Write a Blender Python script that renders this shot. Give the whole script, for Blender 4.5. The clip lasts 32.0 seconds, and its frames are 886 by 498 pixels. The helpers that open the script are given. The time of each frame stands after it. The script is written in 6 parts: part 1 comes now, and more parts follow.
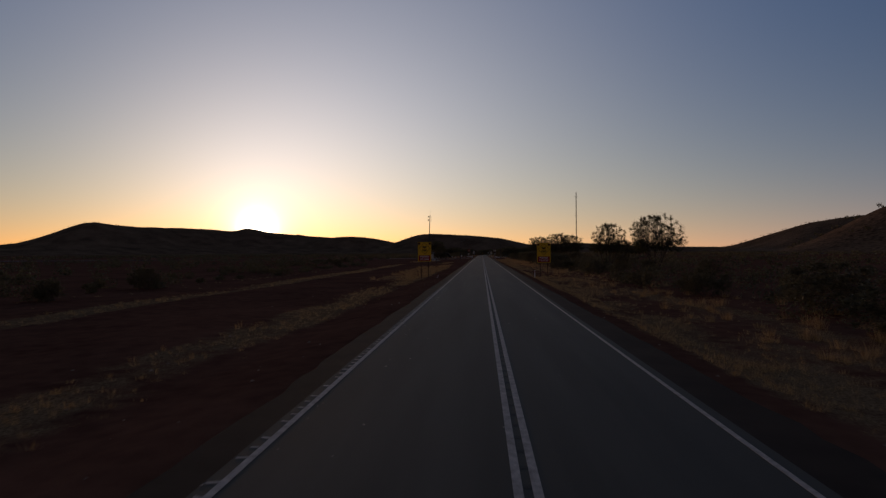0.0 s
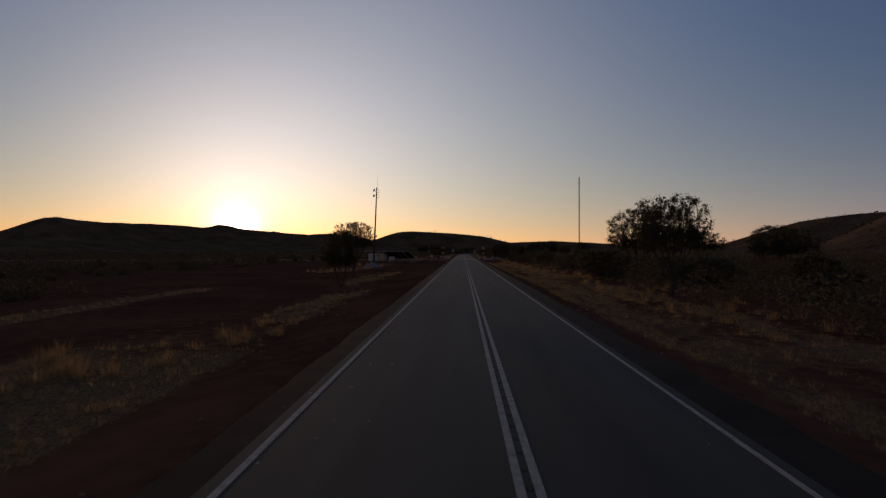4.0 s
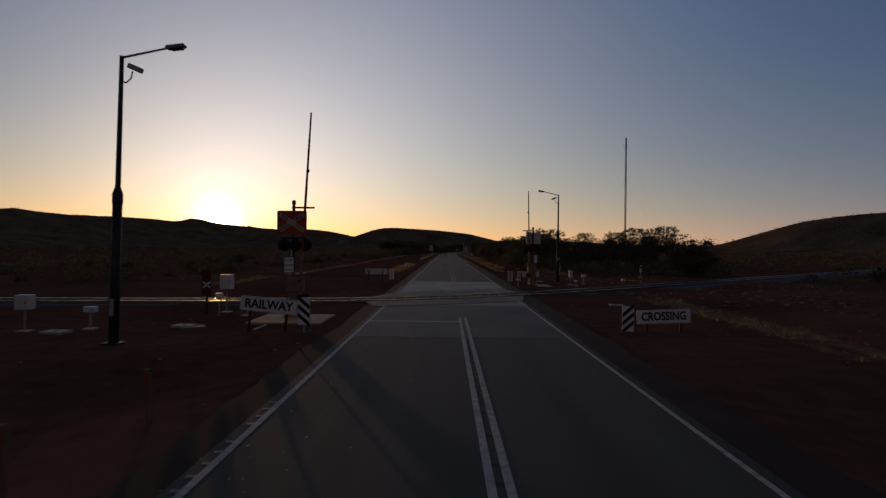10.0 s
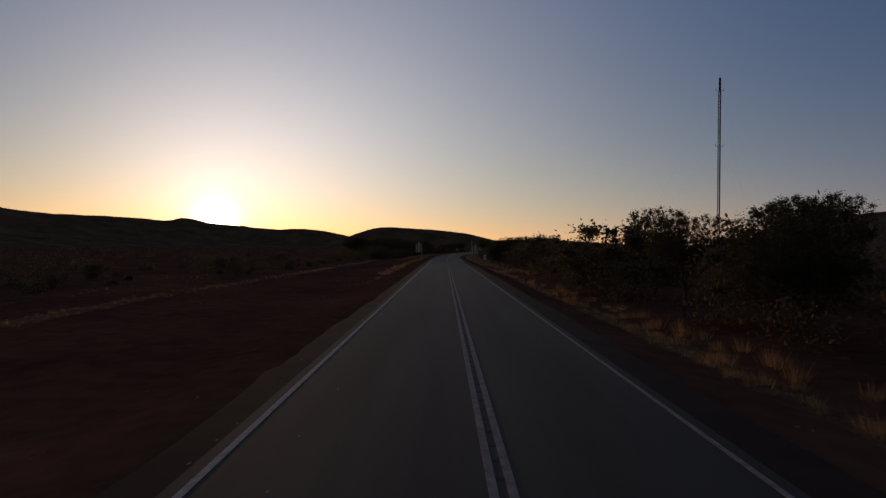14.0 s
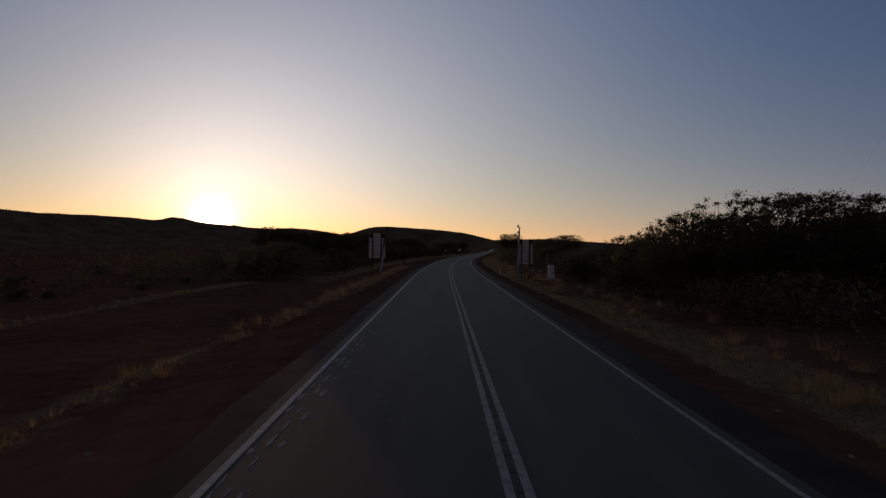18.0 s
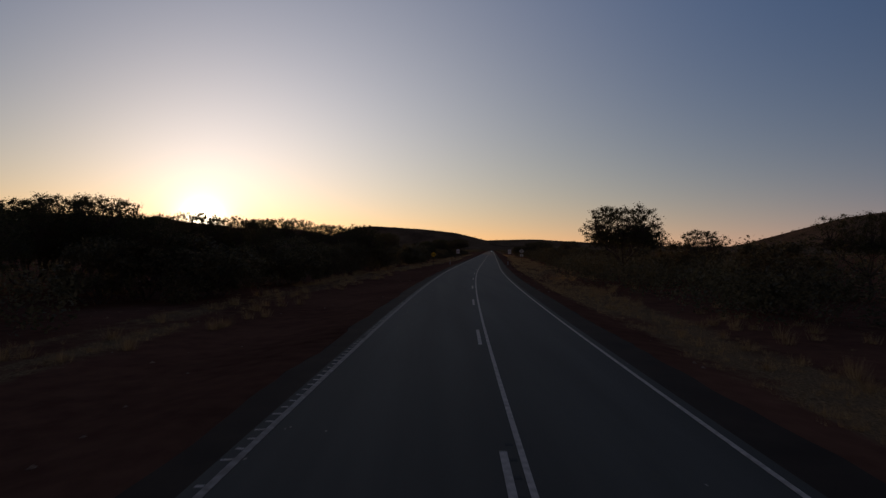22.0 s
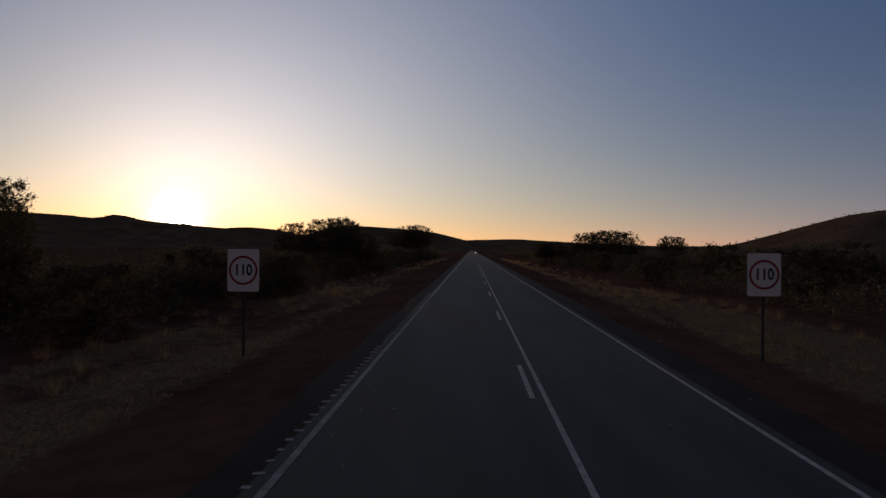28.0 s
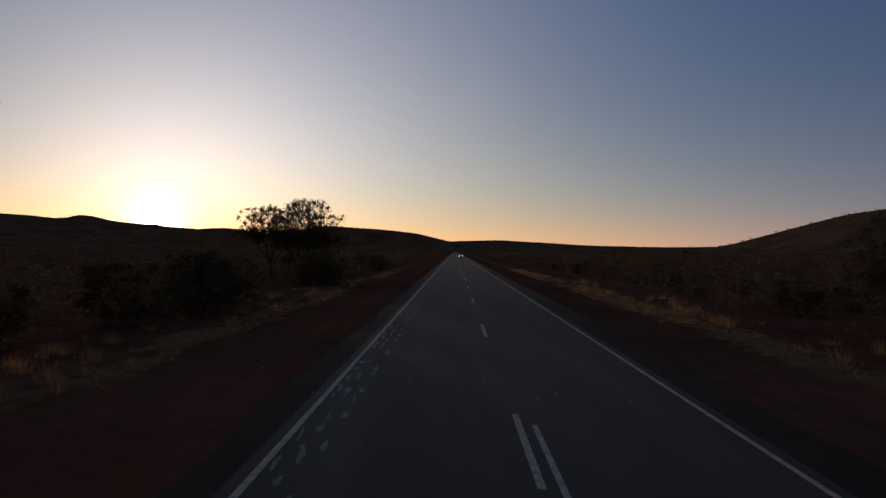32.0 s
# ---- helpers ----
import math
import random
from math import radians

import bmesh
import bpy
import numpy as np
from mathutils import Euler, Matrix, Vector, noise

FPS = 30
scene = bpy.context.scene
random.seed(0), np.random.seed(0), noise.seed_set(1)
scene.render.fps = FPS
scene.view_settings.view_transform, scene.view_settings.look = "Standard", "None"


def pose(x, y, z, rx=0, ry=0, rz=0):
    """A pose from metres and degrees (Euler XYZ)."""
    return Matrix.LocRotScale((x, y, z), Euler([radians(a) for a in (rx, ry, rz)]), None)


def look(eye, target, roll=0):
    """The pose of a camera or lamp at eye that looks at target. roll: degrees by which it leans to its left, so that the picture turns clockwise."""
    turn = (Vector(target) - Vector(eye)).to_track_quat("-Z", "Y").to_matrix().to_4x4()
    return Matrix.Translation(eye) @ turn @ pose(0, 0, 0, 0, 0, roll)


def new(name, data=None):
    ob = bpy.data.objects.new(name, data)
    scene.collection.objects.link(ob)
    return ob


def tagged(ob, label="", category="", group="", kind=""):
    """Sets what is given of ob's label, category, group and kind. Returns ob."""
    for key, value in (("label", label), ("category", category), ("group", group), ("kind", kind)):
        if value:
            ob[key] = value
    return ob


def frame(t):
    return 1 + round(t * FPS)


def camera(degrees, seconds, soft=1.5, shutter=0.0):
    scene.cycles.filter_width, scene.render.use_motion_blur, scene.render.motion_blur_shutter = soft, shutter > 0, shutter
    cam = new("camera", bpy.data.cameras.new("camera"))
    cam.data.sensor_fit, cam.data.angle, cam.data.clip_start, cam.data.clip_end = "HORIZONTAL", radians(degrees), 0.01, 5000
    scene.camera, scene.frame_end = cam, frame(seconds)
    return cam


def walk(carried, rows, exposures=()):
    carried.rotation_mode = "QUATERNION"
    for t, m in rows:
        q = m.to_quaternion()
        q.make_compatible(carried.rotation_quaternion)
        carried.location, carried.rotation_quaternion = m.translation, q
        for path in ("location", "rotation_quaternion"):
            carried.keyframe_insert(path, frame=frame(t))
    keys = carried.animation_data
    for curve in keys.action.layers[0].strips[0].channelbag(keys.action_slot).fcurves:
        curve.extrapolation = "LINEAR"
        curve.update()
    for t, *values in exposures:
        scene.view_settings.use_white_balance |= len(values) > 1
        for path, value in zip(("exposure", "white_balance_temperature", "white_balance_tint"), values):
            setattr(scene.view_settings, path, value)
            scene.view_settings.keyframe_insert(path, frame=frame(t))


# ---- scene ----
EXPOSURES = [(0.0, 0.0, 6790, 10), (17.0, 0.03, 6820, 10), (20.5, 0.05, 6850, 10), (24.0, 0.08, 6830, 10), (28.0, 0.15, 6800, 10), (30.0, 0.06, 6700, 10), (32.0, 0.13, 6800, 10)]
cam = camera(76.4, 32.0, soft=1.3, shutter=0.08)
PATH = [
    (0, (-0.325, 0.003, 2.805), (-1.011, 9.979, 2.872), -0.34),
    (0.5, (-0.072, 12.962, 2.814), (-0.735, 22.940, 2.883), -0.46),
    (1, (-0.090, 25.923, 2.821), (-0.725, 35.903, 2.886), -0.56),
    (1.5, (-0.158, 38.865, 2.831), (-0.783, 48.845, 2.891), -0.58),
    (2, (-0.278, 51.749, 2.832), (-0.844, 61.733, 2.887), -0.73),
    (2.5, (-0.376, 64.605, 2.832), (-0.911, 74.591, 2.872), -0.59),
    (3, (-0.569, 77.480, 2.840), (-1.019, 87.470, 2.878), -0.42),
    (3.5, (-0.609, 90.366, 2.845), (-1.004, 100.358, 2.878), -0.29),
    (5.5, (-0.537, 141.665, 2.867), (-0.774, 151.662, 2.913), 0.42),
    (6, (-0.530, 154.454, 2.870), (-0.752, 164.451, 2.928), 0.21),
    (6.5, (-0.498, 167.204, 2.875), (-0.703, 177.202, 2.931), 0.16),
    (7, (-0.483, 179.910, 2.881), (-0.675, 189.908, 2.937), 0.22),
    (7.5, (-0.462, 192.577, 2.889), (-0.625, 202.576, 2.940), 0.38),
    (8, (-0.379, 205.216, 2.889), (-0.515, 215.215, 2.933), 0.56),
    (8.5, (-0.373, 217.830, 2.893), (-0.478, 227.829, 2.899), 0.53),
    (9, (-0.500, 230.408, 2.902), (-0.592, 240.408, 2.884), 0.63),
    (9.5, (-0.421, 242.991, 2.872), (-0.497, 252.991, 2.841), 0.55),
    (10, (-0.473, 255.547, 2.854), (-0.540, 265.547, 2.846), 0.54),
    (10.5, (-0.540, 268.086, 2.854), (-0.595, 278.086, 2.863), 0.48),
    (11, (-0.477, 280.583, 2.845), (-0.526, 290.583, 2.851), 0.56),
    (11.5, (-0.384, 292.977, 2.826), (-0.439, 302.977, 2.807), 0.40),
    (12, (-0.369, 305.311, 2.848), (-0.394, 315.311, 2.834), 0.22),
    (12.5, (-0.311, 317.632, 2.847), (-0.334, 327.632, 2.833), 0.30),
    (13, (-0.333, 329.934, 2.846), (-0.368, 339.934, 2.819), 0.44),
    (13.5, (-0.412, 342.208, 2.841), (-0.434, 352.208, 2.829), 0.42),
    (14, (-0.511, 354.458, 2.835), (-0.533, 364.458, 2.826), 0.48),
    (14.5, (-0.556, 366.686, 2.842), (-0.588, 376.686, 2.820), 0.66),
    (16.5, (-0.619, 415.419, 2.823), (-0.580, 425.419, 2.810), 0.75),
    (17, (-0.671, 427.763, 2.830), (-0.642, 437.763, 2.813), 0.53),
    (17.5, (-0.708, 440.165, 2.836), (-0.680, 450.165, 2.823), 0.46),
    (18, (-0.732, 452.614, 2.842), (-0.708, 462.614, 2.833), 0.46),
    (18.5, (-0.791, 465.091, 2.849), (-0.779, 475.091, 2.853), 0.54),
    (19, (-0.828, 477.547, 2.855), (-0.831, 487.547, 2.877), 0.65),
    (19.5, (-0.708, 489.889, 2.844), (-0.704, 499.889, 2.880), 0.46),
    (20, (-0.724, 502.084, 2.837), (-0.687, 512.084, 2.858), 0.58),
    (20.5, (-0.577, 514.300, 2.824), (-0.544, 524.300, 2.853), 0.49),
    (21, (-0.334, 526.556, 2.814), (-0.263, 536.556, 2.838), 0.45),
    (21.5, (0.055, 538.840, 2.830), (0.203, 548.839, 2.845), 0.44),
    (22, (0.374, 551.162, 2.848), (0.549, 561.160, 2.848), 0.52),
    (22.5, (0.852, 563.512, 2.873), (1.032, 573.510, 2.871), 0.45),
    (23, (1.418, 575.896, 2.888), (1.644, 585.893, 2.886), 0.53),
    (23.5, (2.259, 588.279, 2.869), (2.543, 598.275, 2.866), 0.46),
    (24, (3.216, 600.668, 2.856), (3.531, 610.663, 2.857), 0.37),
    (24.5, (4.239, 613.077, 2.845), (4.587, 623.071, 2.847), 0.20),
    (25, (5.325, 625.510, 2.835), (5.720, 635.502, 2.844), 0.09),
    (25.5, (6.515, 637.946, 2.843), (6.948, 647.937, 2.853), 0.17),
    (27.5, (11.427, 688.080, 2.856), (11.946, 698.067, 2.857), 0.55),
    (28, (12.697, 700.666, 2.840), (13.243, 710.651, 2.847), 0.45),
    (28.5, (13.927, 713.192, 2.837), (14.472, 723.177, 2.851), 0.31),
    (29, (15.300, 725.673, 2.828), (15.865, 735.657, 2.838), 0.09),
    (29.5, (16.703, 738.095, 2.817), (17.334, 748.075, 2.815), -0.06),
    (30, (17.936, 750.541, 2.809), (18.598, 760.519, 2.822), 0.10),
    (30.5, (19.252, 762.992, 2.823), (19.955, 772.967, 2.849), 0.40),
    (31, (20.599, 775.421, 2.845), (21.339, 785.393, 2.900), 0.55),
    (31.5, (21.946, 787.809, 2.841), (22.737, 797.778, 2.892), 0.60),
    (32, (23.319, 800.186, 2.849), (24.161, 810.150, 2.882), 0.36),
]
walk(cam, [(t, look(eye, target, roll)) for t, eye, target, roll in PATH], EXPOSURES)

# ======================= world and light =======================
SUN_AZ = radians(-22.2)      # bearing of the sun, from the road's first direction, to the left
SUN_EL = radians(2.32)
SUN_DIR = Vector((math.sin(SUN_AZ) * math.cos(SUN_EL), math.cos(SUN_AZ) * math.cos(SUN_EL), math.sin(SUN_EL)))

world = bpy.data.worlds.new("dusk_sky")
scene.world = world
world.use_nodes = True
wn, wl = world.node_tree.nodes, world.node_tree.links
wn.clear()
w_out = wn.new("ShaderNodeOutputWorld")
w_bg = wn.new("ShaderNodeBackground")
w_sky = wn.new("ShaderNodeTexSky")
w_sky.sky_type = "NISHITA"
w_sky.sun_disc = False
w_sky.sun_elevation = SUN_EL
w_sky.sun_rotation = SUN_AZ
w_sky.altitude = 300
w_sky.air_density = 1.0
w_sky.dust_density = 0.35
w_sky.ozone_density = 2.0
w_bg.inputs["Strength"].default_value = 0.15
# the bright ring of scattered light round the low sun, and the sun's own disc
w_co = wn.new("ShaderNodeTexCoord")
w_dot = wn.new("ShaderNodeVectorMath")
w_dot.operation = "DOT_PRODUCT"
w_dot.inputs[1].default_value = SUN_DIR
wl.new(w_co.outputs["Generated"], w_dot.inputs[0])


def w_math(op, a, b=None):
    n = wn.new("ShaderNodeMath")
    n.operation = op
    for i, v in enumerate((a, b)):
        if v is None:
            continue
        if isinstance(v, (int, float)):
            n.inputs[i].default_value = v
        else:
            wl.new(v, n.inputs[i])
    return n.outputs[0]


def w_lobe(power, gain, colour):
    """A lobe of light about the sun: gain * (cos angle)^power."""
    c = w_math("MAXIMUM", w_dot.outputs["Value"], 0.0)
    g = w_math("MULTIPLY", w_math("POWER", c, power), gain)
    m = wn.new("ShaderNodeMix")
    m.data_type = "RGBA"
    m.blend_type = "MULTIPLY"
    m.inputs[0].default_value = 1.0
    m.inputs[6].default_value = (*colour, 1)
    wl.new(g, m.inputs[7])
    return m.outputs[2]


def w_add(a, b):
    m = wn.new("ShaderNodeMix")
    m.data_type = "RGBA"
    m.blend_type = "ADD"
    m.inputs[0].default_value = 1.0
    wl.new(a, m.inputs[6])
    wl.new(b, m.inputs[7])
    return m.outputs[2]


SKY_TINT = (0.22, 0.18, 0.17)
w_tint = wn.new("ShaderNodeMix")
w_tint.data_type = "RGBA"
w_tint.blend_type = "MULTIPLY"
w_tint.inputs[0].default_value = 1.0
w_tint.inputs[7].default_value = (*SKY_TINT, 1)
wl.new(w_sky.outputs[0], w_tint.inputs[6])
w_sep = wn.new("ShaderNodeSeparateXYZ")
wl.new(w_co.outputs["Generated"], w_sep.inputs[0])
w_near = w_math("MAXIMUM", w_dot.outputs["Value"], 0.0)                                        # nearness to the sun
w_dot2 = wn.new("ShaderNodeVectorMath")
w_dot2.operation = "DOT_PRODUCT"
w_dot2.inputs[1].default_value = (math.sin(radians(-14)) * math.cos(radians(5)), math.cos(radians(-14)) * math.cos(radians(5)), math.sin(radians(5)))
wl.new(w_co.outputs["Generated"], w_dot2.inputs[0])
w_wide = w_math("MAXIMUM", w_dot2.outputs["Value"], 0.0)                                       # nearness to the middle of the glow
w_low = w_math("MAXIMUM", w_math("SUBTRACT", 1.0, w_math("ABSOLUTE", w_sep.outputs[2])), 0.0)  # nearness to the horizon


def w_colour(value, colour):
    m = wn.new("ShaderNodeMix")
    m.data_type, m.blend_type = "RGBA", "MULTIPLY"
    m.inputs[0].default_value = 1.0
    m.inputs[6].default_value = (*colour, 1)
    wl.new(value, m.inputs[7])
    return m.outputs[2]


w_sum = w_tint.outputs[2]
w_one = w_math("ADD", 0.12, w_math("MULTIPLY", w_wide, 0.88))
w_back = w_math("MAXIMUM", w_math("MULTIPLY", w_dot.outputs["Value"], -1.0), 0.0)              # nearness to the point opposite the sun
low6, low25 = w_math("POWER", w_low, 6.0), w_math("POWER", w_low, 25.0)
for value, colour in (
        (w_one, (0.22, 0.54, 1.38)), (low6, (0.0, 0.0, 0.68)),                                 # the clear evening air
        (w_math("MULTIPLY", w_math("POWER", w_low, 2.0), w_back), (1.0, 0.66, 0.44)),           # the pink belt opposite the sunset
        (w_math("MULTIPLY", low6, w_near), (2.15, 1.99, 0.0)), (w_math("MULTIPLY", low25, w_near), (2.6, 0.55, 0.0)),   # dusty air low down
        (w_math("POWER", w_near, 40.0), (2.3, 1.85, 1.55)), (w_math("POWER", w_near, 150.0), (0.6, 0.75, 1.2)),
        (w_math("POWER", w_wide, 8.0), (1.85, 1.55, 1.08)), (w_math("POWER", w_wide, 25.0), (0.65, 0.72, 1.0))):
    w_sum = w_add(w_sum, w_colour(value, colour))
# the long way through the air takes the blue out of the light towards the sunset
w_thick = w_math("MULTIPLY", w_math("POWER", w_low, 15.0), w_math("POWER", w_near, 3.0))
w_ext = wn.new("ShaderNodeMix")
w_ext.data_type = "RGBA"
w_ext.inputs[6].default_value = (1, 1, 1, 1)
w_ext.inputs[7].default_value = (1.05, 0.74, 0.19, 1)
wl.new(w_thick, w_ext.inputs[0])
w_through = wn.new("ShaderNodeMix")
w_through.data_type, w_through.blend_type = "RGBA", "MULTIPLY"
w_through.inputs[0].default_value = 1.0
wl.new(w_sum, w_through.inputs[6])
wl.new(w_ext.outputs[2], w_through.inputs[7])
w_sum = w_through.outputs[2]
# the glare close about the sun and its own disc
for power, gain, colour in ((6000, 40.0, (1.0, 0.90, 0.70)), (1400, 6.0, (1.0, 0.88, 0.62)), (480, 1.25, (1.0, 0.90, 0.72))):
    w_sum = w_add(w_sum, w_lobe(power, gain, colour))
wl.new(w_sum, w_bg.inputs["Color"])
wl.new(w_bg.outputs[0], w_out.inputs["Surface"])

sun_data = bpy.data.lights.new("sun", "SUN")
sun_data.energy = 0.55
sun_data.angle = radians(0.53)
sun_data.color = (1.0, 0.52, 0.22)
sun = new("sun", sun_data)
sun.matrix_world = look((0, 0, 200), Vector((0, 0, 200)) - SUN_DIR)


# ======================= materials =======================
def surface(name, dark, light, scale=3.0, fine=40.0, rough=0.8, bump=0.3, metal=0.0, stretch=(1, 1, 1), fine_mix=0.35, per_object=0.0, spec=0.25):
    """A two-scale mottled surface in object space, with relief from the fine grain."""
    m = bpy.data.materials.new(name)
    m.use_nodes = True
    n, l = m.node_tree.nodes, m.node_tree.links
    b = n["Principled BSDF"]
    co = n.new("ShaderNodeTexCoord")
    mp = n.new("ShaderNodeMapping")
    mp.inputs["Scale"].default_value = stretch
    l.new(co.outputs["Object"], mp.inputs[0])
    big, small = n.new("ShaderNodeTexNoise"), n.new("ShaderNodeTexNoise")
    big.inputs["Scale"].default_value, big.inputs["Detail"].default_value = scale, 5
    small.inputs["Scale"].default_value, small.inputs["Detail"].default_value = fine, 3
    l.new(mp.outputs[0], big.inputs[0])
    l.new(co.outputs["Object"], small.inputs[0])
    mix = n.new("ShaderNodeMix")
    mix.inputs[0].default_value = fine_mix
    l.new(big.outputs[0], mix.inputs[2])
    l.new(small.outputs[0], mix.inputs[3])
    ramp = n.new("ShaderNodeValToRGB")
    ramp.color_ramp.elements[0].position, ramp.color_ramp.elements[1].position = 0.32, 0.68
    ramp.color_ramp.elements[0].color, ramp.color_ramp.elements[1].color = (*dark, 1), (*light, 1)
    l.new(mix.outputs[0], ramp.inputs[0])
    out = ramp.outputs[0]
    if per_object:
        info = n.new("ShaderNodeObjectInfo")
        hsv = n.new("ShaderNodeHueSaturation")
        rng = n.new("ShaderNodeMapRange")
        rng.inputs[3].default_value, rng.inputs[4].default_value = 1 - per_object, 1 + per_object
        l.new(info.outputs["Random"], rng.inputs[0])
        l.new(rng.outputs[0], hsv.inputs["Value"])
        l.new(out, hsv.inputs["Color"])
        out = hsv.outputs[0]
    l.new(out, b.inputs["Base Color"])
    b.inputs["Roughness"].default_value, b.inputs["Metallic"].default_value = rough, metal
    b.inputs["Specular IOR Level"].default_value = spec
    if bump:
        bp = n.new("ShaderNodeBump")
        bp.inputs["Strength"].default_value, bp.inputs["Distance"].default_value = bump, 0.02
        l.new(mix.outputs[0], bp.inputs["Height"])
        l.new(bp.outputs[0], b.inputs["Normal"])
    return m


def leafy(name, dark, light, glow=0.25):
    """Leaves: two tones by piece, a little light passing through."""
    m = bpy.data.materials.new(name)
    m.use_nodes = True
    n, l = m.node_tree.nodes, m.node_tree.links
    b = n["Principled BSDF"]
    geo = n.new("ShaderNodeNewGeometry")
    ramp = n.new("ShaderNodeValToRGB")
    ramp.color_ramp.elements[0].color, ramp.color_ramp.elements[1].color = (*dark, 1), (*light, 1)
    l.new(geo.outputs["Random Per Island"], ramp.inputs[0])
    l.new(ramp.outputs[0], b.inputs["Base Color"])
    b.inputs["Roughness"].default_value = 0.7
    b.inputs["Specular IOR Level"].default_value = 0.25
    tr = n.new("ShaderNodeBsdfTranslucent")
    l.new(ramp.outputs[0], tr.inputs[0])
    mx = n.new("ShaderNodeMixShader")
    mx.inputs[0].default_value = glow
    l.new(b.outputs[0], mx.inputs[1])
    l.new(tr.outputs[0], mx.inputs[2])
    l.new(mx.outputs[0], n["Material Output"].inputs[0])
    return m


def ground_surface():
    """Red dirt that gives way to dry grass litter where the mesh's veg attribute says so."""
    m = bpy.data.materials.new("red_earth")
    m.use_nodes = True
    n, l = m.node_tree.nodes, m.node_tree.links
    b = n["Principled BSDF"]
    co = n.new("ShaderNodeTexCoord")
    at = n.new("ShaderNodeAttribute")
    at.attribute_name = "veg"
    n1, n2, n3 = (n.new("ShaderNodeTexNoise") for _ in range(3))
    for k, s, d in ((n1, 0.12, 6), (n2, 1.6, 5), (n3, 14.0, 4)):
        k.inputs["Scale"].default_value, k.inputs["Detail"].default_value = s, d
        l.new(co.outputs["Object"], k.inputs[0])
    dirt = n.new("ShaderNodeValToRGB")
    dirt.color_ramp.elements[0].position, dirt.color_ramp.elements[1].position = 0.3, 0.7
    dirt.color_ramp.elements[0].color, dirt.color_ramp.elements[1].color = (0.085, 0.037, 0.024, 1), (0.215, 0.094, 0.058, 1)
    mixa = n.new("ShaderNodeMix")
    mixa.inputs[0].default_value = 0.45
    l.new(n1.outputs[0], mixa.inputs[2])
    l.new(n2.outputs[0], mixa.inputs[3])
    l.new(mixa.outputs[0], dirt.inputs[0])
    straw = n.new("ShaderNodeValToRGB")
    straw.color_ramp.elements[0].position, straw.color_ramp.elements[1].position = 0.35, 0.72
    straw.color_ramp.elements[0].color, straw.color_ramp.elements[1].color = (0.105, 0.061, 0.033, 1), (0.37, 0.225, 0.118, 1)
    l.new(n3.outputs[0], straw.inputs[0])
    # ragged edge of the grass
    add = n.new("ShaderNodeMath")
    add.operation = "ADD"
    l.new(at.outputs["Fac"], add.inputs[0])
    sub = n.new("ShaderNodeMath")
    sub.operation = "SUBTRACT"
    sub.inputs[1].default_value = 0.5
    l.new(n2.outputs[0], sub.inputs[0])
    l.new(sub.outputs[0], add.inputs[1])
    rng = n.new("ShaderNodeMapRange")
    rng.inputs[1].default_value, rng.inputs[2].default_value = 0.35, 0.75
    l.new(add.outputs[0], rng.inputs[0])
    mix = n.new("ShaderNodeMix")
    mix.data_type = "RGBA"
    l.new(rng.outputs[0], mix.inputs[0])
    l.new(dirt.outputs[0], mix.inputs[6])
    l.new(straw.outputs[0], mix.inputs[7])
    l.new(mix.outputs[2], b.inputs["Base Color"])
    b.inputs["Roughness"].default_value = 1.0
    b.inputs["Specular IOR Level"].default_value = 0.0
    bp = n.new("ShaderNodeBump")
    bp.inputs["Strength"].default_value, bp.inputs["Distance"].default_value = 0.5, 0.05
    l.new(n3.outputs[0], bp.inputs["Height"])
    l.new(bp.outputs[0], b.inputs["Normal"])
    return m


def glowing(name, colour, strength):
    m = bpy.data.materials.new(name)
    m.use_nodes = True
    b = m.node_tree.nodes["Principled BSDF"]
    b.inputs["Base Color"].default_value = (*colour, 1)
    b.inputs["Emission Color"].default_value = (*colour, 1)
    b.inputs["Emission Strength"].default_value = strength
    return m


M_GROUND = ground_surface()
M_ASPHALT = surface("asphalt", (0.058, 0.051, 0.041), (0.110, 0.096, 0.076), 0.55, 160, 0.85, 0.35, stretch=(1.6, 0.10, 1), spec=0.22)
M_WORN = surface("worn_asphalt", (0.072, 0.066, 0.059), (0.23, 0.213, 0.193), 0.6, 90, 0.62, 0.3, stretch=(1.0, 0.5, 1), spec=0.35)
M_PATCH = surface("older_asphalt", (0.040, 0.038, 0.035), (0.115, 0.105, 0.098), 0.6, 90, 0.75, 0.3, stretch=(1.0, 0.5, 1), spec=0.25)
M_RIB = surface("tarred_ribs", (0.020, 0.019, 0.018), (0.045, 0.042, 0.040), 2.0, 90, 0.8, 0.3)
M_SEAL = surface("shoulder_seal", (0.038, 0.025, 0.018), (0.070, 0.045, 0.032), 0.8, 120, 0.95, 0.4, spec=0.08)
M_PAINT = surface("road_paint", (0.32, 0.25, 0.20), (0.74, 0.61, 0.51), 6, 60, 0.8, 0.2, spec=0.16)
M_PAINT_DULL = surface("dusty_road_paint", (0.21, 0.165, 0.13), (0.53, 0.43, 0.355), 6, 60, 0.85, 0.2, spec=0.12)
M_STAIN = surface("dried_dust_stain", (0.14, 0.128, 0.118), (0.34, 0.31, 0.28), 5, 50, 0.8, 0.2, spec=0.2)
M_CONCRETE = surface("stained_concrete", (0.19, 0.118, 0.077), (0.41, 0.28, 0.195), 0.9, 30, 0.85, 0.25)
M_CONCRETE_PALE = surface("pale_concrete", (0.36, 0.31, 0.26), (0.54, 0.47, 0.40), 2, 40, 0.85, 0.2)
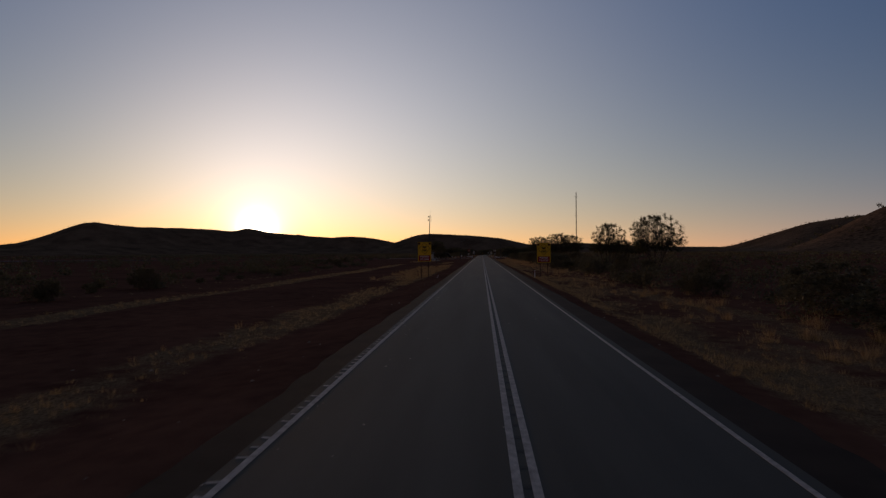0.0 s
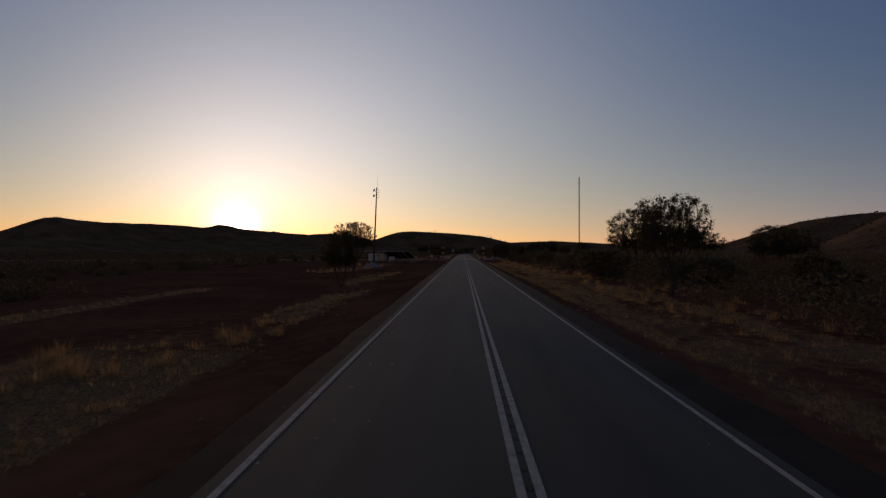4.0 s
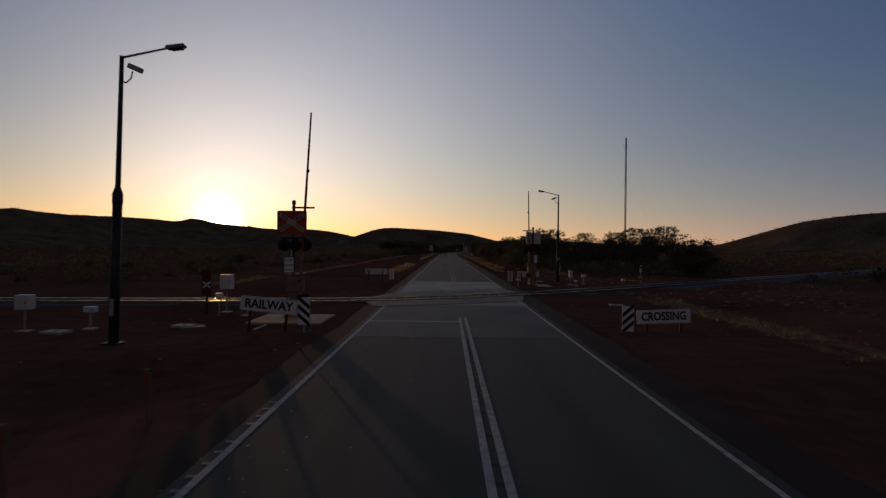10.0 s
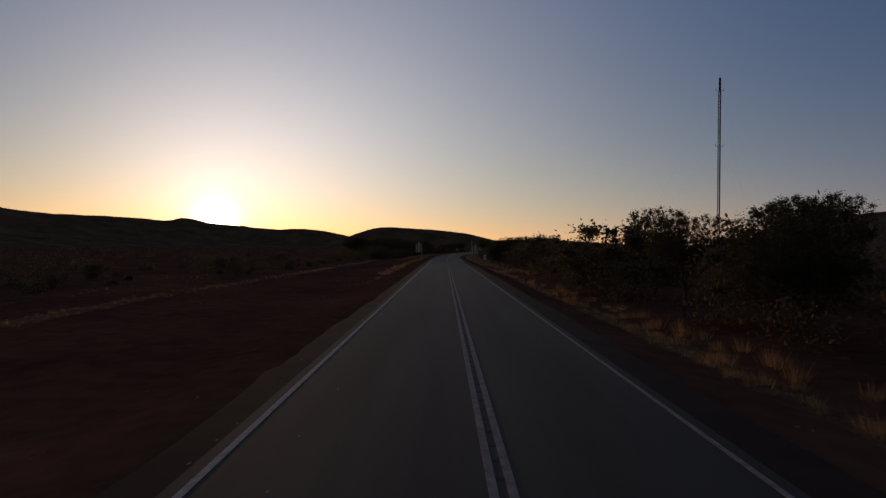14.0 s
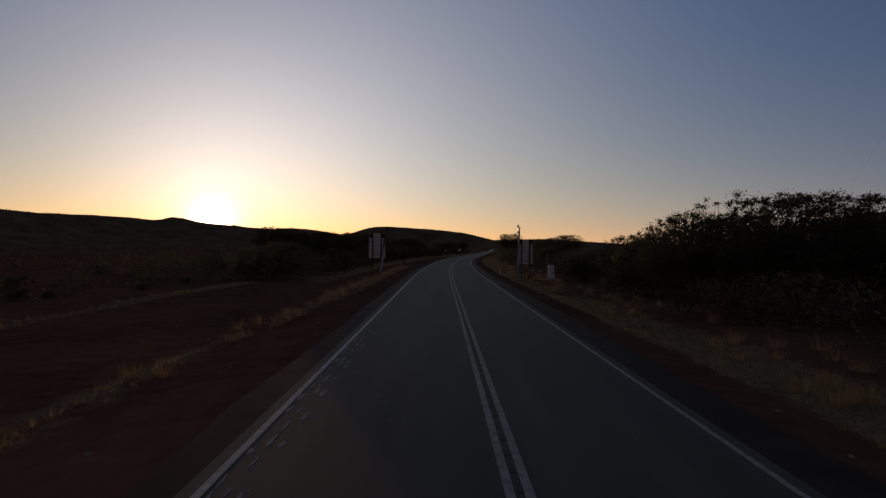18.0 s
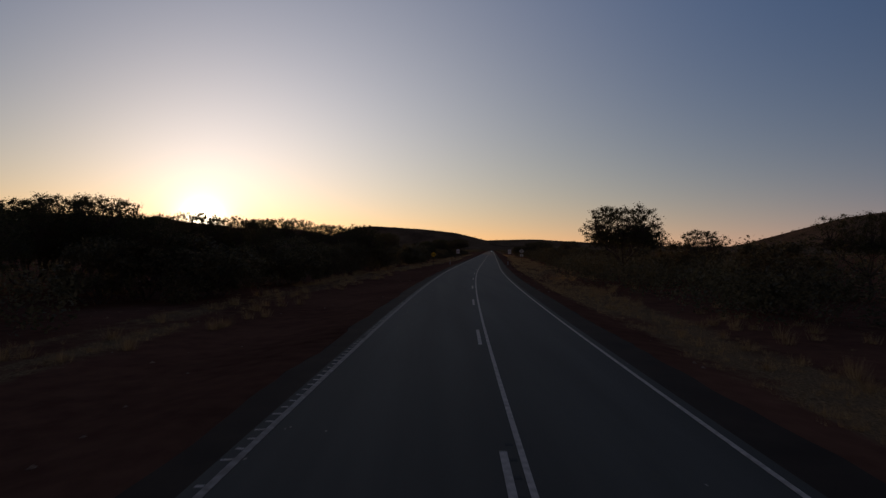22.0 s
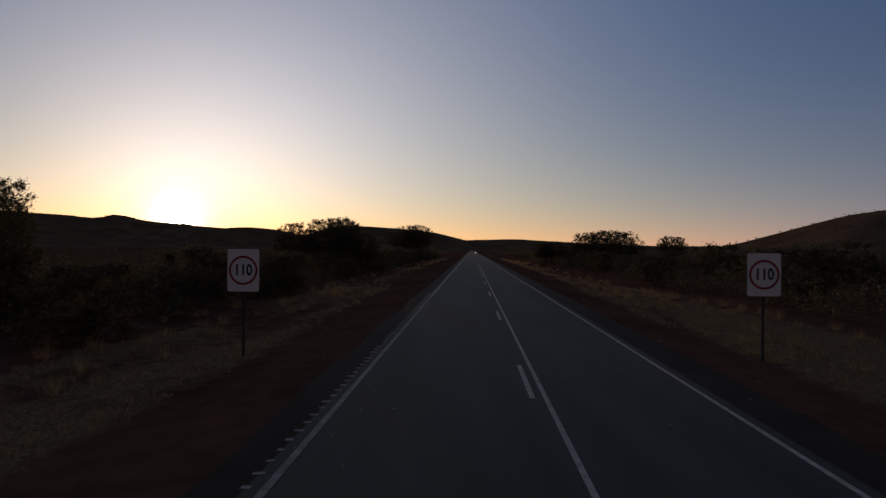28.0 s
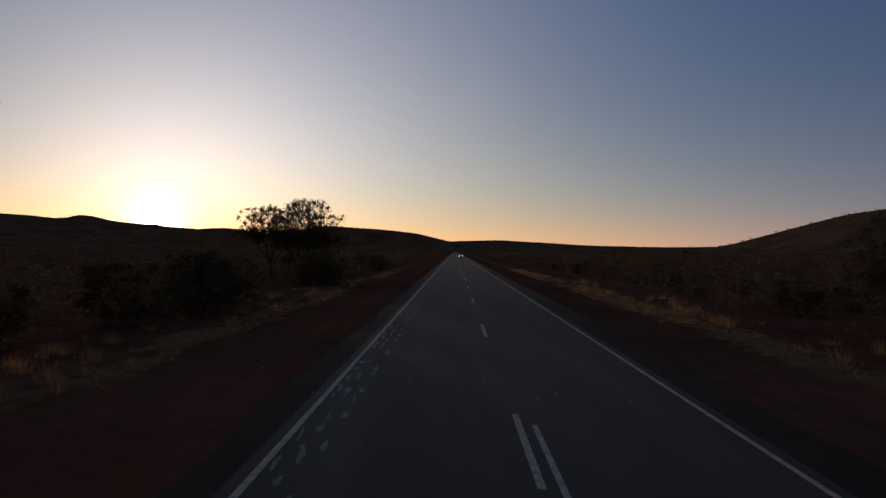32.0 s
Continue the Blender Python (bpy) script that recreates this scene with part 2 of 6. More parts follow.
M_RAIL = surface("rail_steel", (0.30, 0.28, 0.27), (0.50, 0.48, 0.47), 3, 60, 0.22, 0.05, metal=1.0)
M_RUST = surface("rusty_steel", (0.055, 0.028, 0.018), (0.12, 0.06, 0.035), 4, 50, 0.7, 0.3, metal=0.4)
M_SLEEPER = surface("concrete_sleeper", (0.05, 0.042, 0.036), (0.11, 0.095, 0.082), 3, 50, 0.9, 0.3, per_object=0.15)
M_BALLAST = surface("ballast", (0.048, 0.034, 0.028), (0.12, 0.087, 0.070), 9, 30, 0.95, 0.9)
M_GALV = surface("galvanised_steel", (0.30, 0.285, 0.265), (0.46, 0.44, 0.41), 5, 80, 0.55, 0.08, metal=0.3, per_object=0.1)
M_DARKSTEEL = surface("dark_steel", (0.03, 0.03, 0.03), (0.06, 0.058, 0.055), 5, 60, 0.6, 0.1, metal=0.3)
M_BLACK = surface("black_paint", (0.010, 0.010, 0.010), (0.018, 0.017, 0.016), 5, 60, 0.7, 0.05)
M_WHITE = surface("white_painted_metal", (0.62, 0.60, 0.55), (0.82, 0.79, 0.73), 2.2, 40, 0.5, 0.08, per_object=0.08)
M_SIGNWHITE = surface("white_sign_sheeting", (0.72, 0.70, 0.66), (0.86, 0.84, 0.80), 2.5, 60, 0.42, 0.03)
M_SIGNBACK = surface("bare_aluminium", (0.50, 0.47, 0.41), (0.70, 0.66, 0.58), 2.0, 45, 0.6, 0.06, metal=0.08)
M_DUSTYWHITE = surface("dusty_white_sheeting", (0.30, 0.27, 0.20), (0.52, 0.47, 0.37), 9, 60, 0.6, 0.05)
M_YELLOW = surface("yellow_sign_sheeting", (0.72, 0.41, 0.015), (0.88, 0.52, 0.02), 2.5, 60, 0.45, 0.03)
M_RED = surface("red_sign_sheeting", (0.26, 0.016, 0.012), (0.36, 0.022, 0.016), 2.5, 60, 0.45, 0.03)
M_REDBOARD = surface("red_target_board", (0.30, 0.03, 0.015), (0.42, 0.05, 0.02), 2.5, 60, 0.5, 0.03)
M_TIMBER = surface("weathered_timber", (0.12, 0.07, 0.04), (0.26, 0.16, 0.09), 3, 30, 0.85, 0.3, stretch=(4, 4, 0.6))
M_POSTPAINT = surface("guide_post_paint", (0.58, 0.56, 0.53), (0.74, 0.72, 0.68), 4, 50, 0.6, 0.05)
M_MAROON = surface("maroon_plate", (0.07, 0.010, 0.009), (0.11, 0.016, 0.014), 3, 40, 0.6, 0.05)
M_SANDY = surface("sandy_concrete", (0.36, 0.235, 0.14), (0.56, 0.39, 0.24), 1.6, 40, 0.9, 0.25)
M_MACHINE = surface("brown_machine_paint", (0.15, 0.10, 0.065), (0.28, 0.19, 0.125), 3, 40, 0.7, 0.1)
# white boom poles coloured brown, with their shade put into the paint
M_BOOM_SHADED = surface("shaded_boom_paint", (0.17, 0.10, 0.06), (0.32, 0.20, 0.13), 3, 40, 0.6, 0.1)
M_BARK = surface("grey_bark", (0.05, 0.035, 0.026), (0.13, 0.095, 0.07), 6, 40, 0.95, 0.6, stretch=(3, 3, 0.5))
M_LEAF = leafy("acacia_leaves", (0.040, 0.040, 0.018), (0.13, 0.115, 0.050), 0.42)
M_SCRUB = leafy("scrub_leaves", (0.078, 0.066, 0.033), (0.185, 0.145, 0.073), 0.35)
M_GRASS = leafy("dry_grass", (0.27, 0.15, 0.062), (0.60, 0.38, 0.175), 0.5)
# scrub and rock of the hills, lightened to put distance haze into the colour
M_HILL = surface("hazy_hill_scrub_and_rock", (0.045, 0.030, 0.019), (0.28, 0.17, 0.10), 0.010, 0.22, 0.95, 0.6, spec=0.0, fine_mix=0.55)
M_GRAVEL = surface("gravel_heap", (0.20, 0.18, 0.16), (0.36, 0.33, 0.30), 2.5, 40, 0.95, 0.6)
M_PANEL = surface("solar_glass", (0.010, 0.012, 0.022), (0.018, 0.02, 0.035), 2, 30, 0.12, 0.0)
M_GLASSDARK = surface("dark_window_glass", (0.01, 0.011, 0.012), (0.016, 0.017, 0.018), 2, 30, 0.08, 0.0)
M_LENS = surface("red_signal_lens", (0.10, 0.008, 0.006), (0.16, 0.012, 0.01), 2, 30, 0.2, 0.0)
M_REDREFLECT = surface("red_reflector", (0.40, 0.02, 0.015), (0.5, 0.03, 0.02), 5, 30, 0.3, 0.0)
M_CAR = surface("car_paint", (0.30, 0.30, 0.31), (0.36, 0.36, 0.37), 1, 20, 0.3, 0.0)
M_TYRE = surface("tyre_rubber", (0.015, 0.015, 0.015), (0.025, 0.025, 0.025), 5, 60, 0.85, 0.2)
M_HEADLIGHT = glowing("headlight_glow", (1.0, 0.95, 0.85), 8)


# ======================= geometry helpers =======================
class Geo:
    """Gathers vertices and faces for one mesh."""

    def __init__(self):
        self.v, self.f = [], []

    def put(self, verts, faces):
        k = len(self.v)
        self.v += [tuple(p) for p in verts]
        self.f += [tuple(i + k for i in q) for q in faces]
        return self

    def box(self, cx, cy, cz, sx, sy, sz, ch=None, m=None):
        """A box about a centre, its twelve edges chamfered by ch."""
        ch = min(sx, sy, sz) * 0.12 if ch is None else ch
        h = (sx / 2, sy / 2, sz / 2)
        vs, idx = [], {}
        for a in (-1, 1):
            for b in (-1, 1):
                for c in (-1, 1):
                    for ax in range(3):
                        s = (a, b, c)
                        p = [s[i] * (h[i] - (0 if i == ax else ch)) for i in range(3)]
                        idx[(a, b, c, ax)] = len(vs)
                        vs.append(Vector(p))
        fs = []
        for ax in range(3):
            o = [i for i in range(3) if i != ax]
            for s in (-1, 1):
                ring = []
                for u, w in ((-1, -1), (1, -1), (1, 1), (-1, 1)):
                    k = [0, 0, 0]
                    k[ax], k[o[0]], k[o[1]] = s, u, w
                    ring.append(idx[(*k, ax)])
                fs.append(ring if (s > 0) != (ax == 1) else ring[::-1])
        for ax in range(3):
            o = [i for i in range(3) if i != ax]
            for u in (-1, 1):
                for w in (-1, 1):
                    k0, k1 = [0, 0, 0], [0, 0, 0]
                    k0[ax], k1[ax] = -1, 1
                    k0[o[0]] = k1[o[0]] = u
                    k0[o[1]] = k1[o[1]] = w
                    fs.append([idx[(*k0, o[0])], idx[(*k1, o[0])], idx[(*k1, o[1])], idx[(*k0, o[1])]])
        for a in (-1, 1):
            for b in (-1, 1):
                for c in (-1, 1):
                    fs.append([idx[(a, b, c, 0)], idx[(a, b, c, 1)], idx[(a, b, c, 2)]])
        mm = Matrix.Translation((cx, cy, cz)) @ (m or Matrix())
        return self.put([mm @ p for p in vs], fs)

    def tube(self, p0, p1, r0, r1=None, n=10, caps=True):
        r1 = r0 if r1 is None else r1
        p0, p1 = Vector(p0), Vector(p1)
        q = (p1 - p0).to_track_quat("Z", "Y")
        vs = []
        for p, r in ((p0, r0), (p1, r1)):
            for i in range(n):
                a = 2 * math.pi * i / n
                vs.append(p + q @ Vector((r * math.cos(a), r * math.sin(a), 0)))
        fs = [(i, (i + 1) % n, n + (i + 1) % n, n + i) for i in range(n)]
        if caps:
            fs += [tuple(range(n))[::-1], tuple(range(n, 2 * n))]
        return self.put(vs, fs)

    def path(self, pts, r, n=8):
        for a, b in zip(pts, pts[1:]):
            self.tube(a, b, r, r, n)
        return self

    def lathe(self, profile, n=16, centre=(0, 0, 0)):
        """Turns (radius, height) pairs about the z axis."""
        c = Vector(centre)
        vs = [c + Vector((r * math.cos(2 * math.pi * i / n), r * math.sin(2 * math.pi * i / n), z)) for r, z in profile for i in range(n)]
        fs = []
        for k in range(len(profile) - 1):
            for i in range(n):
                j = (i + 1) % n
                fs.append((k * n + i, k * n + j, (k + 1) * n + j, (k + 1) * n + i))
        fs += [tuple(range(n))[::-1], tuple((len(profile) - 1) * n + i for i in range(n))]
        return self.put(vs, fs)

    def plate(self, outline, y0, y1):
        """An upright plate: an outline of (x, z) points, from y0 to y1."""
        n = len(outline)
        vs = [(x, y0, z) for x, z in outline] + [(x, y1, z) for x, z in outline]
        fs = [tuple(range(n)), tuple(range(n, 2 * n))[::-1]]
        fs += [(i, n + i, n + (i + 1) % n, (i + 1) % n) for i in range(n)]
        return self.put(vs, fs)

    def slab(self, outline, z0, z1):
        """A flat slab: an outline of (x, y) points, from z0 to z1."""
        n = len(outline)
        vs = [(x, y, z0) for x, y in outline] + [(x, y, z1) for x, y in outline]
        fs = [tuple(range(n))[::-1], tuple(range(n, 2 * n))]
        fs += [(i, (i + 1) % n, n + (i + 1) % n, n + i) for i in range(n)]
        return self.put(vs, fs)

    def moved(self, m):
        self.v = [tuple(m @ Vector(p)) for p in self.v]
        return self

    def mesh(self, name, material, smooth=False):
        me = bpy.data.meshes.new(name)
        me.from_pydata(self.v, [], self.f)
        me.materials.append(material)
        if smooth:
            me.polygons.foreach_set("use_smooth", [True] * len(me.polygons))
        me.update()
        return me


def rounded(w, h, r, cx=0.0, cz=0.0, n=5):
    """The outline of an upright rectangle with rounded corners."""
    out = []
    for k, (sx, sz) in enumerate(((1, 1), (-1, 1), (-1, -1), (1, -1))):
        for i in range(n + 1):
            a = math.pi / 2 * (k + i / n)
            out.append((cx + sx * (w / 2 - r) + r * math.cos(a), cz + sz * (h / 2 - r) + r * math.sin(a)))
    return out


def ring_outline(r, n=32, cx=0.0, cz=0.0):
    return [(cx + r * math.cos(2 * math.pi * i / n), cz + r * math.sin(2 * math.pi * i / n)) for i in range(n)]


def part(name, geo, material, parent, label="", smooth=False):
    ob = new(name, geo.mesh(name, material, smooth) if isinstance(geo, Geo) else geo)
    ob.parent = parent
    if label:
        tagged(ob, label)
    return ob


def thing(name, label, category, at=(0, 0, 0), turn=0.0, group="", lean=(0, 0)):
    ob = new(name)
    ob.empty_display_size = 0.2
    ob.matrix_basis = pose(*at, lean[0], lean[1], turn)
    return tagged(ob, label, category, group)


def structure(name, geo, material, label="", smooth=False):
    ob = new(name, geo.mesh(name, material, smooth) if isinstance(geo, Geo) else geo)
    return tagged(ob, label, kind="structure")


def words(text, size, material, parent, x, y, z, name="lettering", turn=0.0, back=False, squeeze=1.0, bold=0.012):
    """Upright lettering centred at (x, z), standing proud of the plane y."""
    cu = bpy.data.curves.new("lettering", "FONT")
    cu.body, cu.size, cu.extrude, cu.align_x, cu.align_y = text, size, 0.003, "CENTER", "CENTER"
    cu.resolution_u = 3
    cu.offset = size * bold
    tmp = bpy.data.objects.new("lettering", cu)
    me = bpy.data.meshes.new_from_object(tmp)
    bpy.data.objects.remove(tmp)
    me.materials.clear()
    me.materials.append(material)
    me.transform(pose(x, y, z, 0, turn, 0) @ pose(0, 0, 0, 90, 0, 0) @ Matrix.Diagonal((squeeze, 1, 1, 1)))
    return part(name, me, material, parent)


# ======================= the road's line =======================
BEND_AT, BEND_LONG, BEND_TURN = 500.9, 137.6, 0.10508


def road_at(s, lat=0.0):
    """The place at s metres along the road's centre and lat metres to its right, and the road's heading there."""
    u = min(max((s - BEND_AT) / BEND_LONG, 0), 1)
    a, r = u * BEND_TURN, BEND_LONG / BEND_TURN
    rest = max(s - BEND_AT - BEND_LONG, 0)
    x = r * (1 - math.cos(a)) + rest * math.sin(a)
    y = min(s, BEND_AT) + r * math.sin(a) + rest * math.cos(a)
    return x + lat * math.cos(a), y - lat * math.sin(a), a



def step(a, b, v):
    t = min(max((v - a) / (b - a), 0), 1)
    return t * t * (3 - 2 * t)


def band(v, a, b, soft=0.6):
    return step(a - soft, a + soft, v) * (1 - step(b - soft, b + soft, v))


def veg(s, lat):
    """How grassy the ground is, 0 to 1, by the place along and across the road."""
    n = noise.noise(Vector((s * 0.06, lat * 0.25, 1.3)))
    n2 = noise.noise(Vector((s * 0.25, lat * 0.9, 7.3)))
    g = 0.0
    if lat < 0:
        d = -lat
        if s < 150:
            g = max(g, band(d, 7.6, 10.6) * (0.75 + 0.5 * n2), band(d, 20.5, 23.5) * 0.8, step(24, 30, d) * 0.2)
            g = max(g, band(s, 66, 125, 8) * band(d, 7.2, 13.5) * (0.95 + 0.3 * n2))
        elif s < 300:
            g = max(g, band(s, 150, 190, 6) * band(d, 9.5, 13, 1) * (0.6 + 0.5 * n2), band(s, 185, 235, 8) * band(d, 17, 24, 2) * (0.6 + 0.4 * n2), step(42, 60, d) * 0.2)
        elif s < 505:
            g = max(g, band(s, 326, 362, 4) * band(d, 6.3, 8.4) * 0.95, band(s, 405, 505, 8) * band(d, 7.1, 8.6) * (0.55 + 0.6 * n2), band(s, 486, 541, 6) * band(d, 6.3, 7.9, 0.4) * (0.75 + 0.7 * n2), band(d, 17.3, 19.3) * 0.85, step(20, 26, d) * 0.2)
        else:
            edge = 11.4 - 3.6 * step(600, 720, s) + 1.6 * step(735, 775, s)
            g = max(g, band(d, edge - 0.3, edge + 3.0 + 2.0 * step(690, 720, s) - 2.6 * step(735, 770, s)) * (0.78 + 0.5 * n2 - 0.2 * step(735, 770, s)), step(edge + 2, edge + 6, d) * 0.2)
            g = max(g, band(s, 486, 541, 6) * band(d, 6.3, 7.9, 0.4) * (0.75 + 0.7 * n2))
    else:
        if s < 296:
            near_rail = 5.5 * step(246, 258, s)
            g = max(g, band(lat, 5.6 + near_rail, 13.5, 0.6) * (0.72 + 0.55 * n2), step(12, 15, lat) * 0.25)
        elif s < 335:
            g = max(g, step(9.5, 12, lat) * 0.25)
        elif s < 430:
            g = max(g, band(lat, 6.3, 7.6, 0.35) * 0.95, step(8, 12, lat) * 0.2)
        else:
            inner = 6.1 + 1.1 * step(660, 710, s) + 1.2 * step(735, 775, s)
            wide = 9.6 + 4.0 * step(560, 700, s) - 2.4 * step(735, 775, s)
            g = max(g, band(lat, inner, wide, 0.5) * (0.8 + 0.4 * n2), step(wide, wide + 4, lat) * 0.2)
    return min(max(g * (0.92 + 0.75 * n + 0.35 * n2), 0), 1)


def ground_z(s, lat):
    d = abs(lat)
    z = -0.05 - 0.30 * step(4.8, 7.5, d) if not 268 < s < 312 else -0.04 - 0.06 * step(5.0, 9.0, d)
    if d > 7:
        z += step(7, 13, d) * (0.18 * noise.noise(Vector((s * 0.05, lat * 0.12, 0))) + 0.06 * noise.noise(Vector((s * 0.4, lat * 0.5, 4))))
    if lat < 0:
        z += 0.26 * band(s, 486, 541, 6) * band(d, 6.2, 7.8, 0.6) * (0.8 + 0.5 * noise.noise(Vector((s * 0.5, lat, 3))))
    if d > 60:
        z += step(60, 300, d) * 0.8 * noise.noise(Vector((s * 0.004, lat * 0.006, 9)))
    return z


# ======================= ground =======================
lats = [-4600, -3200, -2200, -1500, -1000, -650, -420, -280, -190, -130, -95, -72, -56, -46, -39, -34, -30]
lats = lats + [-27 + 0.75 * i for i in range(73)] + [-v for v in lats[::-1]]
runs = [-500, -260, -140, -80, -40, -20] + [2.5 * i for i in range(-4, 380)] + [960, 985, 1015, 1050, 1100, 1160, 1240, 1340, 1480, 1680, 1950, 2300, 2800, 3400, 4200, 5000]
gv, veg_values = [], []
for s in runs:
    for lat in lats:
        x, y, a = road_at(s, lat)
        gv.append((x, y, ground_z(s, lat)))
        veg_values.append(veg(s, lat))
nl = len(lats)
gf = [(i * nl + j, i * nl + j + 1, (i + 1) * nl + j + 1, (i + 1) * nl + j) for i in range(len(runs) - 1) for j in range(nl - 1)]
me = bpy.data.meshes.new("ground")
me.from_pydata(gv, [], gf)
me.attributes.new("veg", "FLOAT", "POINT").data.foreach_set("value", veg_values)
me.materials.append(M_GROUND)
me.polygons.foreach_set("use_smooth", [True] * len(me.polygons))
ground = tagged(new("ground", me), "flat red earth plain with pale dry grass", kind="structure")


# ======================= road =======================
def strip(lat0, lat1, s0, s1, z0, z1, every=5.0):
    """A ribbon of pavement along the road, with thickness."""
    g = Geo()
    n = max(1, int(round((s1 - s0) / every)))
    vs = []
    for i in range(n + 1):
        s = s0 + (s1 - s0) * i / n
        for lat, z in ((lat0, z0), (lat0, z1), (lat1, z1), (lat1, z0)):
            x, y, a = road_at(s, lat)
            vs.append((x, y, z))
    fs = []
    for i in range(n):
        k = 4 * i
        fs += [(k, k + 4, k + 5, k + 1), (k + 1, k + 5, k + 6, k + 2), (k + 2, k + 6, k + 7, k + 3)]
    fs += [(0, 1, 2, 3), (4 * n + 3, 4 * n + 2, 4 * n + 1, 4 * n)]
    return g.put(vs, fs)


structure("road", strip(-3.75, 3.75, -400, 2500, -0.25, 0.0), M_ASPHALT, "dark grey asphalt carriageway with worn wheel paths")


def shoulder(side, inner, outer):
    """The sealed edge of the road, with a crumbling outer edge."""
    vs, fs = [], []
    runs_ = [-400, -200, -100, -50] + [-20 + 0.8 * i for i in range(1110)] + [900, 1000, 1200, 1600, 2500]
    for s in runs_:
        o = outer + 0.15 * noise.noise(Vector((s * 0.35, side * 3.0, 0.4))) + 0.13 * noise.noise(Vector((s * 1.3, side * 5.0, 2.2)))
        for lat, z in ((inner, -0.25), (inner, -0.004), (o, -0.016), (o + 0.03, -0.07)):
            x, y, a = road_at(s, side * lat)
            vs.append((x, y, z))
    for i in range(len(runs_) - 1):
        k = 4 * i
        fs += [(k + j, k + 4 + j, k + 5 + j, k + 1 + j) if side < 0 else (k + 1 + j, k + 5 + j, k + 4 + j, k + j) for j in range(3)]
    structure("road_shoulder", Geo().put(vs, fs), M_SEAL, "dark sealed road shoulder with ragged edge")


shoulder(-1, 3.75, 4.45)
shoulder(1, 3.75, 4.75)
structure("road_patch", strip(-3.62, 3.62, 273.6, 284.0, -0.02, 0.004, 1.5), M_PATCH, "older dark grey asphalt before the railway crossing")
structure("road_patch", strip(-3.62, 3.62, 284.0, 304.1, -0.02, 0.004, 1.5), M_WORN, "older pale grey asphalt beside the railway crossing")

LINE_Z = (0.001, 0.008)
for lat in (-3.5, 3.5):
    half = 0.055 if lat < 0 else 0.044
    for a, b, mat in ((-400, 283.5, M_PAINT), (291.8, 515.0, M_PAINT), (515.0, 735.0, M_PAINT_DULL), (735.0, 1500, M_PAINT)) if lat < 0 else ((-400, 287.2, M_PAINT), (296.0, 548.0, M_PAINT_DULL), (548.0, 1500, M_PAINT)):
        structure("edge_line", strip(lat - half, lat + half, a, b, *LINE_Z), mat, "worn white edge line painted on the asphalt")
for a, b, mat in ((-400, 278.8, M_PAINT), (302.4, 548.0, M_PAINT_DULL)):
    for lat in (0.085, 0.315):
        structure("centre_line", strip(lat - 0.058, lat + 0.058, a, b, *LINE_Z), mat, "white painted double centre line")
structure("centre_line", strip(0.30, 0.39, 548.0, 810.5, *LINE_Z), M_PAINT, "solid white centre line beside a broken one")
structure("stop_line", strip(-3.4, 0.03, 277.3, 277.65, 0.005, 0.010), M_PAINT, "faded white stop line before the crossing")
structure("stop_line", strip(0.37, 3.4, 302.1, 302.45, 0.005, 0.010), M_PAINT, "faded white stop line before the crossing")
for k in range(46, 100):
    s = 4 + 12 * k
    if s < 556:
        continue
    lat = 0.09
    structure("lane_dash", strip(lat - 0.055, lat + 0.055, s, s + 3.1, *LINE_Z, every=3.1), M_PAINT, "short white painted centre dash")

# raised ribs that make the tyres sound, between the centre lines and along the edge line
ribs = Geo()
rng = random.Random(4)
for s in np.arange(-10, 560, 0.6):
    if 276 < s < 304:
        continue
    x, y, a = road_at(s, 0.2)
    ribs.box(x, y, 0.002, 0.11, 0.10, 0.006, 0.002)
tagged(new("rumble_ribs", ribs.mesh("rumble_ribs", M_RIB)), "dark raised ribs between the centre lines", "road ribs", kind="stuff")
ribs = Geo()
for s in np.arange(0, 830, 0.42):
    if not any(a < s < b for a, b in ((0, 46), (150, 266), (306, 324), (556, 628), (688, 738))) or rng.random() < 0.06:
        continue
    x, y, a = road_at(s, (-3.60 if s < 650 else -3.74) - 0.04 * rng.random())
    ribs.box(x, y, 0.003, rng.uniform(0.10, 0.17), rng.uniform(0.05, 0.08), 0.006, 0.003, Matrix.Rotation(rng.uniform(-0.2, 0.2), 4, "Z"))
tagged(new("rumble_ribs", ribs.mesh("rumble_ribs", M_PAINT)), "pale worn ribs along the left edge line", "road ribs", kind="stuff")
# flakes and crumbs of paint and stone on the asphalt
crumbs = Geo()
for _ in range(1500):
    s = rng.uniform(0, 840)
    near_edge = rng.random() < 0.6
    lat = rng.gauss(-3.0, 0.5) if near_edge else rng.uniform(-4.4, 4.4)
    x, y, a = road_at(s, lat)
    r = rng.uniform(0.008, 0.024)
    crumbs.box(x, y, 0.006, r * rng.uniform(0.8, 2.0), r * rng.uniform(0.8, 2.4), 0.005, 0.001, Matrix.Rotation(rng.uniform(0, 3), 4, "Z"))
tagged(new("paint_flakes", crumbs.mesh("paint_flakes", M_PAINT)), "pale flakes and crumbs lying on the asphalt", "debris", kind="stuff")
